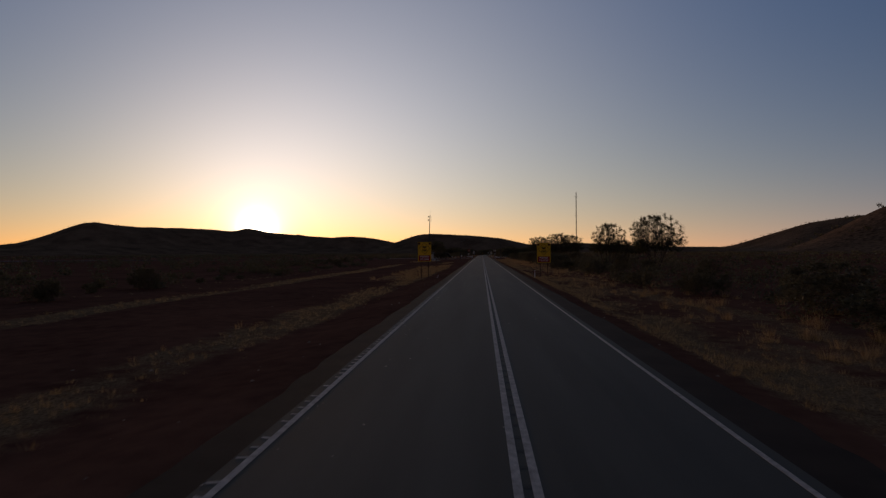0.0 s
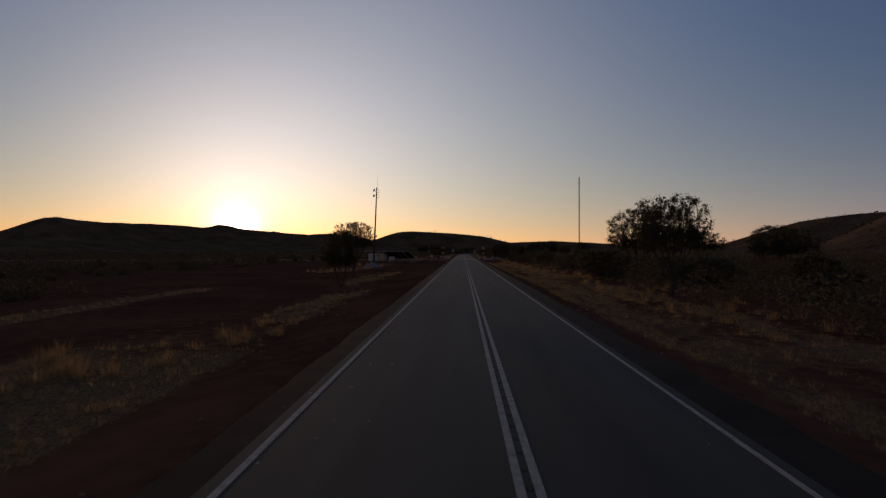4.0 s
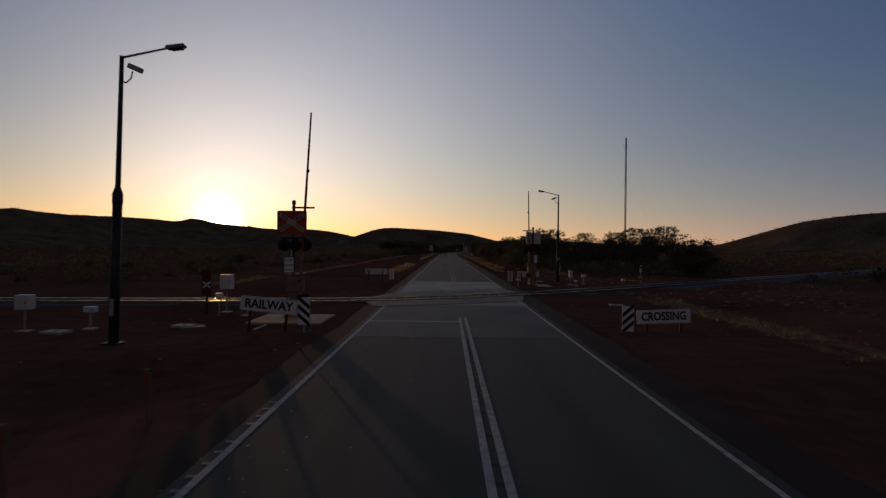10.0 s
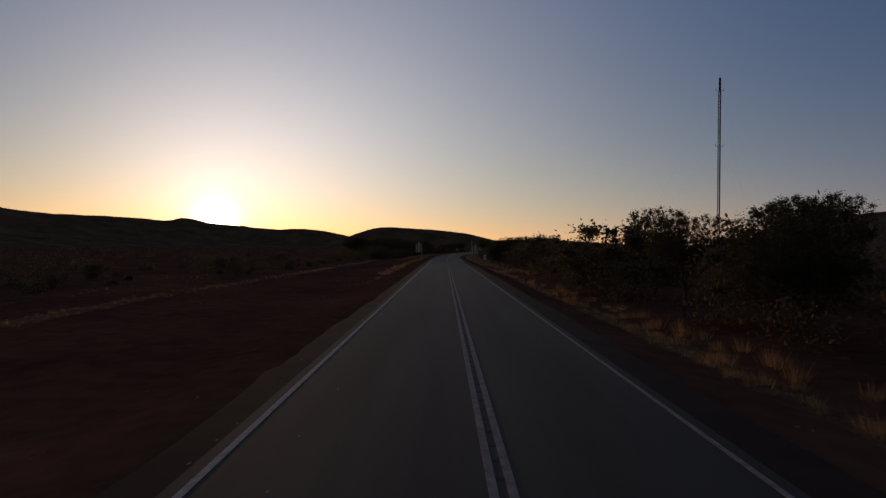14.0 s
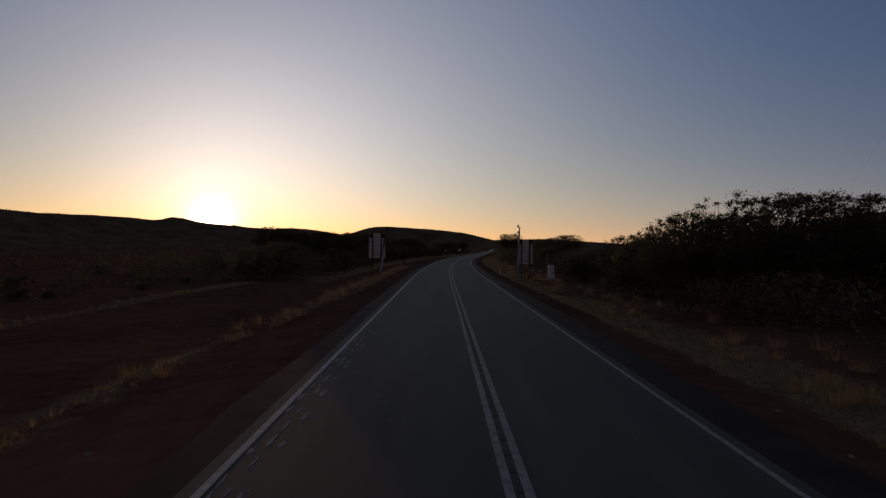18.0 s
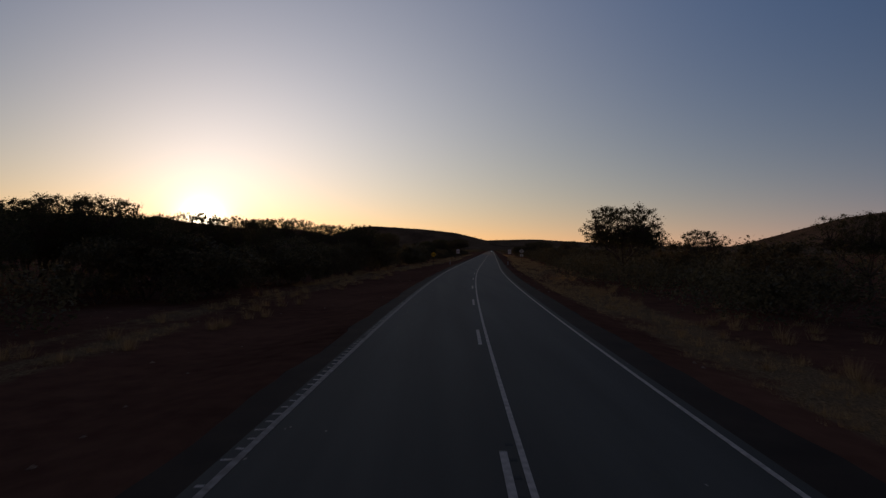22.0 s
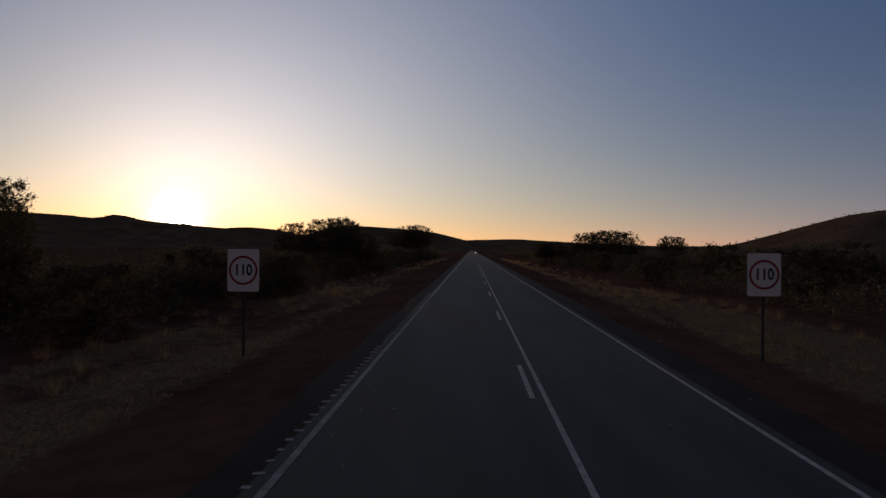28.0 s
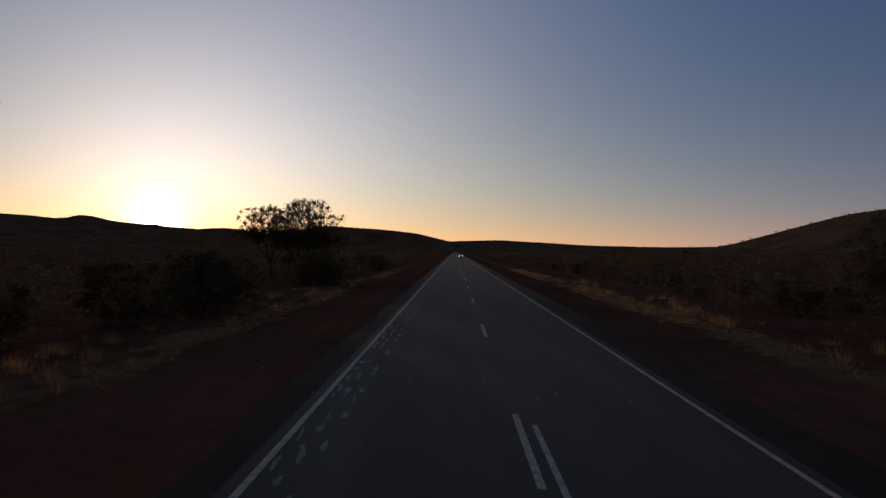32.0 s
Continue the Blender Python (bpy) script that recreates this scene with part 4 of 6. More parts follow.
def crossing_gate(at, turn, label, boom_side, seg=0.95):
    """A level crossing signal with its raised boom, crossbuck board, lamps and machine box on a slab."""
    t = thing("crossing_gate", label, "railway gate", at, turn, "crossing gates")
    for i, (x, y) in enumerate(((-0.72, -0.72), (0.72, -0.72), (-0.72, 0.72), (0.72, 0.72))):
        part("slab", Geo().box(x, y, -0.075, 1.42, 1.42, 0.12, 0.012), M_SANDY, t, "sandy concrete slab")
    part("foot", Geo().lathe([(0.44, 0.05), (0.42, 0.10), (0.26, 0.26), (0.24, 0.32)], 4).moved(pose(0, 0, 0, 0, 0, 45)), M_CONCRETE, t, "tapered concrete foot")
    part("mast", Geo().tube((0, 0, 0.3), (0, 0, 4.62), 0.065, 0.06, 14), M_DARKSTEEL, t, "", True)
    part("mast_cap", Geo().lathe([(0.08, 4.55), (0.08, 4.68), (0.03, 4.72)], 12), M_DARKSTEEL, t)
    part("pedestal", Geo().box(0.08, 0.10, 0.60, 0.44, 0.42, 0.84, 0.03), M_MACHINE, t, "brown steel pedestal")
    mach = part("gate_machine", Geo().box(0.08, 0.10, 1.36, 0.66, 0.52, 0.72, 0.06), M_MACHINE, t, "brown gate machine housing")
    part("machine_lid", Geo().box(0.08, 0.10, 1.74, 0.74, 0.60, 0.05, 0.02, Matrix.Rotation(radians(-3), 4, "Y")), M_MACHINE, mach)
    part("machine_door", Geo().box(0.06, -0.165, 1.35, 0.46, 0.02, 0.52, 0.008), M_MACHINE, mach)
    part("shaft", Geo().tube((0.30, -0.26, 1.50), (0.30, 0.46, 1.50), 0.05, 0.05, 12), M_DARKSTEEL, mach)
    for s in (-1, 1):
        arm = part("counterweight_arm", Geo().box(0.36, 0.33 * s + 0.10, 1.20, 0.12, 0.04, 1.05, 0.015, Matrix.Rotation(radians(5), 4, "Y")), M_MACHINE, t)
        part("counterweight", Geo().box(0.37, 0.33 * s + 0.10, 0.78, 0.30, 0.09, 0.34, 0.02), M_RUST, arm)
    top = 1.6 + 7 * seg
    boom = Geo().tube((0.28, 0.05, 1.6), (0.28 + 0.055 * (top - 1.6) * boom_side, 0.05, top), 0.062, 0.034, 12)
    # the brown stands for white lengths in shade
    bm_ = part("boom", boom, M_BOOM_SHADED, t, "raised boom pole, red and shade-browned white, nearly upright")
    for k in (1, 3, 5):
        z = 1.6 + seg * k
        part("red_band", Geo().tube((0.28 + 0.055 * (z - 1.6) * boom_side, 0.05, z), (0.28 + 0.055 * (z - 0.75) * boom_side, 0.05, z + 0.85), 0.063 - 0.004 * k, 0.061 - 0.004 * k, 10), M_RED, bm_)
    for z in (3.6, 5.9):
        part("boom_light", Geo().box(0.34 + 0.055 * (z - 1.6) * boom_side, -0.02, z, 0.08, 0.08, 0.12, 0.02), M_BLACK, bm_)
    part("cross_arm", Geo().box(0.38, -0.02, 4.42, 0.92, 0.06, 0.07, 0.012), M_DARKSTEEL, t, "short horizontal steel arm")
    # target board with the crossed boards
    tb = part("target_board", Geo().plate(rounded(1.18, 0.94, 0.07, -0.05, 3.82), -0.11, -0.085), M_REDBOARD, t, "red board with white crossed boards")
    part("board_back", Geo().plate(rounded(1.16, 0.92, 0.065, -0.05, 3.82), -0.084, -0.078), M_SIGNBACK, t, "grey back of the board")
    for k in (-1, 1):
        part("board_rail", Geo().box(-0.05, -0.06, 3.82 + 0.22 * k, 1.1, 0.03, 0.05, 0.006), M_GALV, t)
    for s, ang in ((1, 34), (-1, -34)):
        part("cross_board", Geo().box(-0.05, -0.114 - 0.002 * (s > 0), 3.82, 1.16, 0.008, 0.175, 0.002, Matrix.Rotation(radians(ang), 4, "Y")), M_DUSTYWHITE, tb, "dusty white crossed board with black letters")
    for text, ang, off in (("RAIL", 34, -0.34), ("WAY", 34, 0.36), ("CROS", -34, -0.34), ("SING", -34, 0.34)):
        words(text, 0.155, M_BLACK, tb, -0.05 + off * math.cos(radians(ang)), -0.124, 3.82 - off * math.sin(radians(ang)), turn=ang)
    # twin signal heads facing both ways
    part("lamp_bar", Geo().box(0, -0.06, 3.20, 1.0, 0.06, 0.06, 0.012), M_BLACK, t)
    for x in (-0.36, 0.10, 0.46):
        f = -1 if x < 0.4 else 1
        hd = part("signal_head", Geo().lathe([(0.24, 0.0), (0.25, 0.02), (0.25, 0.05), (0.12, 0.16)], 18).moved(pose(x, 0.02 * f, 2.92, -90 * f, 0, 0)), M_BLACK, t, "round black signal head with visor")
        part("visor", Geo().put(*visor_shape(0.13, 0.26, f)).moved(Matrix.Translation((x, 0.0, 2.92))), M_BLACK, hd)
        part("lens", Geo().lathe([(0.11, 0.0), (0.09, 0.02), (0.04, 0.035)], 14).moved(pose(x, 0.03 * f, 2.92, 90 if f < 0 else -90, 0, 0)), M_LENS, hd)
    sign = part("stop_plate", Geo().plate(rounded(0.40, 0.62, 0.03, -0.16, 2.12), -0.09, -0.075), M_SIGNWHITE, t, "white plate reading stop on red signal")
    rim, ra, rb = Geo(), rounded(0.39, 0.61, 0.03, -0.16, 2.12), rounded(0.365, 0.585, 0.025, -0.16, 2.12)
    rim.put([(x, -0.0925, z) for x, z in ra] + [(x, -0.0925, z) for x, z in rb], [(i, (i + 1) % len(ra), len(ra) + (i + 1) % len(ra), len(ra) + i) for i in range(len(ra))])
    part("border", rim, M_BLACK, sign)
    for text, z, sz in (("STOP", 2.31, 0.14), ("ON RED", 2.11, 0.10), ("SIGNAL", 1.93, 0.10)):
        words(text, sz, M_BLACK, sign, -0.16, -0.094, z)
    part("conduit", Geo().path([(-0.10, 0.08, 0.3), (-0.10, 0.08, 2.7)], 0.02, 8), M_GALV, t)
    return t


def visor_shape(r, long, f):
    """A half-open hood over a lens, f: -1 towards the road user, 1 away."""
    n = 14
    vs, fs = [], []
    for i in range(n + 1):
        a = math.pi * (-0.15 + 1.3 * i / n)
        for rr, l in ((r, 0.02), (r, long), (r - 0.012, long), (r - 0.012, 0.02)):
            vs.append((rr * math.cos(a), f * l, rr * math.sin(a)))
    for i in range(n):
        for j in range(4):
            fs.append((4 * i + j, 4 * i + (j + 1) % 4, 4 * i + 4 + (j + 1) % 4, 4 * i + 4 + j))
    return vs, fs


crossing_gate((-6.62, 278.1, 0.02), 0, "railway crossing signal with raised boom and red crossbuck board", 1)
crossing_gate((6.52, 301.3, -0.05), 180, "railway crossing signal seen from behind, boom raised", 0.4, 0.86)


def name_board(at, turn, text, label, group, tip=0.0):
    """A low white board on two short posts, lettered on one side."""
    t = thing("name_board", label, "sign board", at, turn, group, (0, tip))
    bd = part("board", Geo().plate(rounded(1.94, 0.50, 0.03, 0, 0.72), -0.02, 0.0), M_SIGNWHITE, t, "white board with bold black letters")
    part("board_back", Geo().plate(rounded(1.90, 0.46, 0.02, 0, 0.72), 0.001, 0.006), M_SIGNBACK, t, "bare grey back of the board")
    w, h = 1.91, 0.47
    rim = Geo()
    a, b = rounded(w, h, 0.02, 0, 0.72), rounded(w - 0.016, h - 0.016, 0.015, 0, 0.72)
    n = len(a)
    rim.put([(x, -0.024, z) for x, z in a] + [(x, -0.024, z) for x, z in b], [(i, (i + 1) % n, n + (i + 1) % n, n + i) for i in range(n)])
    part("border", rim, M_BLACK, bd)
    words(text, 0.42, M_BLACK, bd, 0, -0.026, 0.72, squeeze=0.80 if len(text) > 7 else 0.90, bold=0.030)
    for s in (-0.62, 0.62):
        part("post", Geo().box(s, 0.05, 0.30, 0.08, 0.08, 1.10, 0.015), M_RUST, t)
    return t


def hazard_board(at, turn, mirror, label):
    """A narrow board with slanting black and white stripes."""
    t = thing("hazard_board", label, "road marker", at, turn, "hazard boards")
    bd = part("board", Geo().plate(rounded(0.41, 0.92, 0.02, 0, 0.56), -0.02, 0.0), M_SIGNWHITE, t, "white striped board")
    for k in range(3):
        z = 0.20 + 0.29 * k
        a, b = (-0.20, 0.20)
        rise = 0.34 * mirror
        o = [(a, z - rise / 2), (b, z + rise / 2), (b, z + rise / 2 + 0.15), (a, z - rise / 2 + 0.15)]
        part("black_stripe", Geo().plate(o, -0.024, -0.0205), M_BLACK, bd)
    part("post", Geo().tube((0, 0.04, -0.3), (0, 0.04, 0.95), 0.03, 0.03, 10), M_GALV, t)
    return t


name_board((-6.55, 274.6, 0.16), 0, "RAILWAY", "low white board reading railway beside the crossing", "crossing name boards", 5)
hazard_board((-5.27, 274.5, 0.14), 0, -1, "black and white striped hazard board on the verge")
name_board((7.40, 275.9, -0.24), 0, "CROSSING", "low white board reading crossing on red earth", "crossing name boards", -2.5)
hazard_board((6.02, 275.7, -0.16), 0, 1, "black and white striped hazard board on the verge")
name_board((6.85, 306.1, -0.10), 180, "RAILWAY", "plain back of a low white name board", "crossing name boards")
for x in (5.05, 5.32):
    t = thing("marker_post", "white upright marker slat beside the road", "road marker", (x, 305.6, -0.1), 0, "marker slats")
    part("slat", Geo().box(0, 0, 0.55, 0.17, 0.03, 0.92, 0.01), M_SIGNBACK, t)
    part("stake", Geo().tube((0, 0.03, -0.2), (0, 0.03, 0.9), 0.02, 0.02, 8), M_GALV, t)
name_board((-6.85, 306.3, 0.02), 180, "CROSSING", "pale back of a low name board beside the road", "crossing name boards")
hazard_board((-5.38, 305.9, -0.05), 180, 1, "back of a narrow striped hazard board")

for x, y, h, ln in ((-5.45, 261.8, 0.95, (0, 2)), (-5.40, 264.9, 0.9, (0, -3)), (-5.75, 257.0, 1.0, (0, 6)), (-5.9, 252.6, 1.0, (2, -4))):
    t = thing("marker_post", "short weathered brown timber marker post", "marker post", (x, y, -0.1), 0, "timber marker posts", ln)
    part("post", Geo().box(0, 0, h / 2 - 0.1, 0.09, 0.09, h + 0.2, 0.012), M_TIMBER, t)
    part("reflector", Geo().plate(rounded(0.05, 0.10, 0.015, 0, h - 0.15), -0.055, -0.046), M_REDREFLECT, t)


def equipment_box(at, w, d, h, z, label, turn=0.0, hood=False, mat=None):
    """A small white trackside box on a short post."""
    if at[1] > 298:
        w, d, h, z = 0.70 * w, 0.70 * d, 0.70 * h, 0.85 * z
    t = thing("equipment_box", label, "trackside box", at, turn, "trackside boxes")
    part("post", Geo().tube((0, 0, -0.2), (0, 0, z + 0.02), 0.035, 0.035, 10), M_GALV, t)
    b = part("box", Geo().box(0, 0, z + h / 2, w, d, h, 0.02), mat or M_WHITE, t, "white painted metal box")
    part("door", Geo().box(0, -d / 2 - 0.006, z + h / 2, w * 0.82, 0.012, h * 0.84, 0.004), mat or M_WHITE, b)
    part("latch", Geo().box(w * 0.3, -d / 2 - 0.02, z + h / 2, 0.03, 0.02, 0.08, 0.005), M_DARKSTEEL, b)
    if hood:
        part("hood", Geo().box(0, 0, z + h + 0.02, w + 0.1, d + 0.1, 0.03, 0.01), M_GALV, b)
    part("footing", Geo().box(0, 0, -0.02, 0.4, 0.4, 0.12, 0.02), M_CONCRETE_PALE, t)
    return t


equipment_box((-10.34, 280.8, -0.1), 0.54, 0.32, 0.66, 1.04, "white control box on a post by the railway")
equipment_box((-9.0, 279.6, -0.1), 0.42, 0.24, 0.22, 0.55, "small white junction box beside the gate")
equipment_box((-14.8, 274.6, -0.1), 0.50, 0.35, 0.50, 0.75, "white control box on a post by the railway")
equipment_box((-13.0, 275.3, -0.1), 0.42, 0.24, 0.2, 0.6, "small white junction box on red earth")
equipment_box((9.95, 302.9, -0.1), 0.42, 0.36, 0.85, 0.72, "upright grey trackside cabinet on a post", mat=M_SIGNBACK)
equipment_box((11.4, 304.3, -0.1), 0.52, 0.36, 0.34, 0.68, "white box on a shelf by the railway", hood=True)
equipment_box((10.15, 301.8, -0.1), 0.36, 0.26, 0.24, 0.35, "small white junction box near the track")
equipment_box((15.0, 305.0, -0.1), 0.40, 0.28, 0.26, 0.32, "small white junction box near the track")
equipment_box((5.1, 299.2, -0.1), 0.52, 0.28, 0.26, 0.62, "white letterbox shaped junction box near the gate")
equipment_box((21.0, 318.0, -0.1), 0.30, 0.26, 0.62, 0.6, "white trackside box beyond the rails")
t = thing("stake", "thin grey steel stake beside the railway", "stake", (18.6, 311.0, -0.1))
part("rod", Geo().tube((0, 0, -0.2), (0, 0, 1.5), 0.022, 0.02, 8), M_GALV, t)
part("tag", Geo().box(0, 0, 1.42, 0.12, 0.03, 0.16, 0.01), M_WHITE, t)
for x, y, w, d in ((-13.6, 274.4, 0.8, 0.6), (-10.1, 276.2, 0.75, 0.6), (8.6, 285.6, 0.7, 0.5), (7.9, 306.9, 0.8, 0.5), (6.9, 304.0, 0.9, 0.5)):
    t = thing("pit_cover", "pale concrete pit cover set in red earth", "pit cover", (x, y, -0.115), rng.uniform(-12, 12), "pit covers")
    part("lid", Geo().box(0, 0, 0.02, w, d, 0.12, 0.02), M_CONCRETE_PALE, t)
    part("lifting_bar", Geo().box(0, 0, 0.085, 0.14, 0.03, 0.02, 0.005), M_RUST, t)

# crooked chevron on stakes past the crossing
t = thing("chevron_marker", "broken white chevron marker on two stakes in grass", "road marker", (-5.85, 331.2, -0.3))
for s in (-0.16, 0.16):
    part("stake", Geo().tube((s, 0, -0.2), (s * 0.9, 0, 0.95), 0.035, 0.03, 8), M_TIMBER, t)
for x, a in ((-0.20, 6), (0.0, 24), (0.20, -8)):
    part("slat", Geo().box(x, -0.05, 0.98, 0.10, 0.02, 0.50, 0.006, Matrix.Rotation(radians(a), 4, "Y")), M_SIGNWHITE, t, "white painted slat")

t = thing("broken_stick", "pale broken stick lying on red earth", "stick", (-7.18, 275.8, -0.08), -3)
part("stick", Geo().tube((0, -0.55, 0.03), (0.02, 0.55, 0.05), 0.035, 0.03, 8), M_POSTPAINT, t)
t = thing("open_box", "white junction box with its lid hanging open", "trackside box", (-10.2, 279.6, -0.1), 20, "trackside boxes")
part("post", Geo().tube((0, 0, -0.2), (0, 0, 0.75), 0.03, 0.03, 8), M_GALV, t)
part("body", Geo().box(0, 0, 0.85, 0.30, 0.22, 0.22, 0.02), M_WHITE, t)
part("lid", Geo().box(0.24, 0, 0.78, 0.26, 0.22, 0.03, 0.008, Matrix.Rotation(radians(38), 4, "Y")), M_WHITE, t)

t = thing("ground_slab", "small pale flat slab lying on red earth", "slab", (-9.75, 276.1, -0.12), 24)
part("slab", Geo().box(0, 0, 0.01, 0.85, 0.62, 0.08, 0.012), M_SANDY, t)

# ======================= equipment yard by the railway =======================
t = thing("radio_pole", "tall dark pole with horn antennas and a whip", "radio pole", (-24.4, 253.4, -0.25), 0, "", (0.0, 2.4))
part("pole", Geo().tube((0, 0, -0.3), (0, 0, 20.2), 0.24, 0.13, 16), M_DARKSTEEL, t, "", True)
part("whip", Geo().tube((0.1, 0, 20.1), (0.12, 0, 23.0), 0.025, 0.012, 8), M_DARKSTEEL, t)
for z in (19.4, 17.9):
    arm = part("bracket", Geo().path([(-0.1, -0.1, z + 0.2), (-0.45, -0.1, z + 0.2), (-0.45, -0.1, z - 0.35), (-0.1, -0.1, z - 0.35)], 0.035, 8), M_DARKSTEEL, t)
    part("dish", Geo().lathe([(0.06, -0.25), (0.2, -0.15), (0.46, 0.0), (0.46, 0.04), (0.30, 0.12), (0.05, 0.16)], 20).moved(pose(-0.72, -0.1, z - 0.05, 0, -78, 0)), M_DARKSTEEL, arm, "round dish antenna")
    part("frame", Geo().path([(0.1, 0.0, z + 0.3), (0.62, 0.0, z + 0.3), (0.62, 0.0, z - 0.6), (0.1, 0.0, z - 0.6)], 0.03, 8), M_DARKSTEEL, t)
for k in range(14):
    part("step_peg", Geo().tube((0.1, 0, 4.0 + 0.9 * k), (0.42, 0, 4.0 + 0.9 * k), 0.014, 0.014, 6), M_DARKSTEEL, t)


def equipment_hut(at, turn, w, d, h, label, window):
    """A long white cabinet: a narrow end with a door, tall panels along its side."""
    t = thing("equipment_hut", label, "equipment cabinet", at, turn, "equipment cabinets")
    part("plinth", Geo().box(0, 0, -0.08, w + 0.2, d + 0.2, 0.34, 0.03), M_CONCRETE_PALE, t)
    b = part("body", Geo().box(0, 0, 0.09 + h / 2, w, d, h, 0.03), M_WHITE, t, "white painted steel cabinet body")
    part("roof", Geo().box(0, 0, 0.13 + h, w + 0.12, d + 0.12, 0.07, 0.02), M_GALV, t)
    dr = part("door", Geo().box(0, -d / 2 - 0.012, 0.12 + h / 2, w * 0.86, 0.03, h * 0.92, 0.008), M_WHITE, b, "white cabinet door")
    part("handle", Geo().box(-w * 0.3, -d / 2 - 0.04, 0.1 + h / 2, 0.03, 0.04, 0.18, 0.008), M_DARKSTEEL, dr)
    if window:
        part("window", Geo().box(w * 0.12, -d / 2 - 0.032, 0.12 + h * 0.68, w * 0.48, 0.012, h * 0.34, 0.004), M_GLASSDARK, dr, "dark glazed opening")
    n = int(d / 0.75)
    for i in range(n):
        for side in (-1, 1):
            part("side_panel", Geo().box(side * (w / 2 + 0.014), -d / 2 + (i + 0.5) * d / n, 0.11 + h / 2, 0.03, d / n - 0.07, h * 0.94, 0.008), M_WHITE, b)
    return t


equipment_hut((-26.8, 268.3, -0.02), 41, 0.85, 4.4, 2.0, "long white equipment cabinet with a dark window", True)
equipment_hut((-24.65, 270.2, -0.02), 41, 0.85, 3.6, 2.0, "long white equipment cabinet under a shade roof", False)
t = thing("water_tank", "low white rectangular tank on red earth", "tank", (-21.0, 265.5, -0.02), 41)
part("body", Geo().box(0, 0, 0.68, 1.55, 1.2, 1.0, 0.16), M_WHITE, t, "white moulded plastic tank body")
part("lid", Geo().lathe([(0.26, 1.15), (0.26, 1.23), (0.1, 1.27)], 16), M_WHITE, t)
part("skid", Geo().box(0, 0, 0.0, 1.7, 1.0, 0.44, 0.02), M_GALV, t)


def solar_table(at, turn, long, count, label):
    """A tilted table of solar panels on a steel frame; it falls towards its local +x side."""
    t = thing("solar_array", label, "solar array", at, turn, "solar arrays")
    wide = 3.55
    mt = Matrix.Translation((wide / 2 * math.cos(radians(33)), 0, 1.72)) @ Matrix.Rotation(radians(33), 4, "Y")
    for i in range(count):
        for j in range(2):
            cx, cy = -wide / 2 + (j + 0.5) * wide / 2, (i + 0.5) * long / count
            pn = part("panel", Geo().box(cx, cy, 0.05, wide / 2 - 0.03, long / count - 0.03, 0.04, 0.006).moved(mt), M_BLACK, t, "dark backed solar panel")
            part("glass", Geo().box(cx, cy, 0.074, wide / 2 - 0.1, long / count - 0.1, 0.008, 0.002).moved(mt), M_PANEL, pn)
    part("top_rail", Geo().box(-wide / 2 - 0.03, long / 2, 0.045, 0.07, long + 0.06, 0.10, 0.012).moved(mt), M_GALV, t, "bright aluminium top rail")
    for y in (-0.03, long + 0.03):
        part("side_rail", Geo().box(0, y, 0.045, wide, 0.05, 0.07, 0.01).moved(mt), M_GALV, t)
    n = max(2, int(round(long / 2.2)) + 1)
    for i in range(n):
        y = 0.15 + i * (long - 0.3) / (n - 1)
        part("rafter", Geo().box(0, y, -0.02, wide - 0.2, 0.06, 0.09, 0.012).moved(mt), M_DARKSTEEL, t)
        for x in (-1.3, 1.3):
            top = mt @ Vector((x, y, -0.04))
            part("leg", Geo().tube((top.x, y, -0.25), (top.x, y, top.z), 0.045, 0.045, 10), M_DARKSTEEL, t)
    return t


for far, long, count in ((0.4, 2.0, 1), (3.0, 1.6, 1), (4.77, 5.3, 3)):
    solar_table((-15.45 - 0.823 * far, 261.1 + 0.568 * far, -0.12), 55.4, long, count, "tilted solar panels on a dark steel frame")
t = thing("shade_roof", "long thin pale roof over equipment cabinets", "shade roof", (-26.95, 269.65, -0.2), 145.4)
part("roof_sheet", Geo().box(0, 0, 3.0, 8.2, 2.7, 0.10, 0.02), M_WHITE, t, "thin pale roof sheet")
for x in (-3.9, 0.0, 3.9):
    for y in (-1.25, 1.25):
        post(t, x, y, -0.1, 2.94, 0.045, mat=M_DARKSTEEL)
for s in (-1, 1):
    part("beam", Geo().box(0, 1.25 * s, 2.90, 8.1, 0.08, 0.1, 0.015), M_DARKSTEEL, t)
# pale pads take the sandy material, so low sunlight is in their colour
for x, y, w in ((-21.9, 270.9, 2.2), (-18.9, 267.7, 2.4), (-14.9, 263.3, 2.6)):
    t = thing("concrete_pad", "pale flat concrete yard pad with a sunlit tint in its colour", "concrete pad", (x, y, -0.12), -34.6, "yard pads")
    part("slab", Geo().box(0, 0, -0.06, w, 1.5, 0.16, 0.02), M_SANDY, t)
# heap of pale gravel
hp = Geo()
prof = [(2.1, -0.3), (1.9, -0.02), (1.42, 0.3), (0.78, 0.66), (0.35, 0.92), (0.1, 1.0)]
hp.lathe(prof, 26)
hp.v = [(x * (1 + 0.13 * noise.noise(Vector((x, y, z)) * 1.3)), y * (1 + 0.15 * noise.noise(Vector((y, x, z)) * 1.1)), z + 0.10 * noise.noise(Vector((x * 2, y * 2, 3)))) for x, y, z in hp.v]
t = thing("gravel_heap", "heap of pale grey gravel on red earth", "gravel heap", (-18.2, 212.5, -0.3))
part("mound", hp, M_GRAVEL, t, smooth=True)

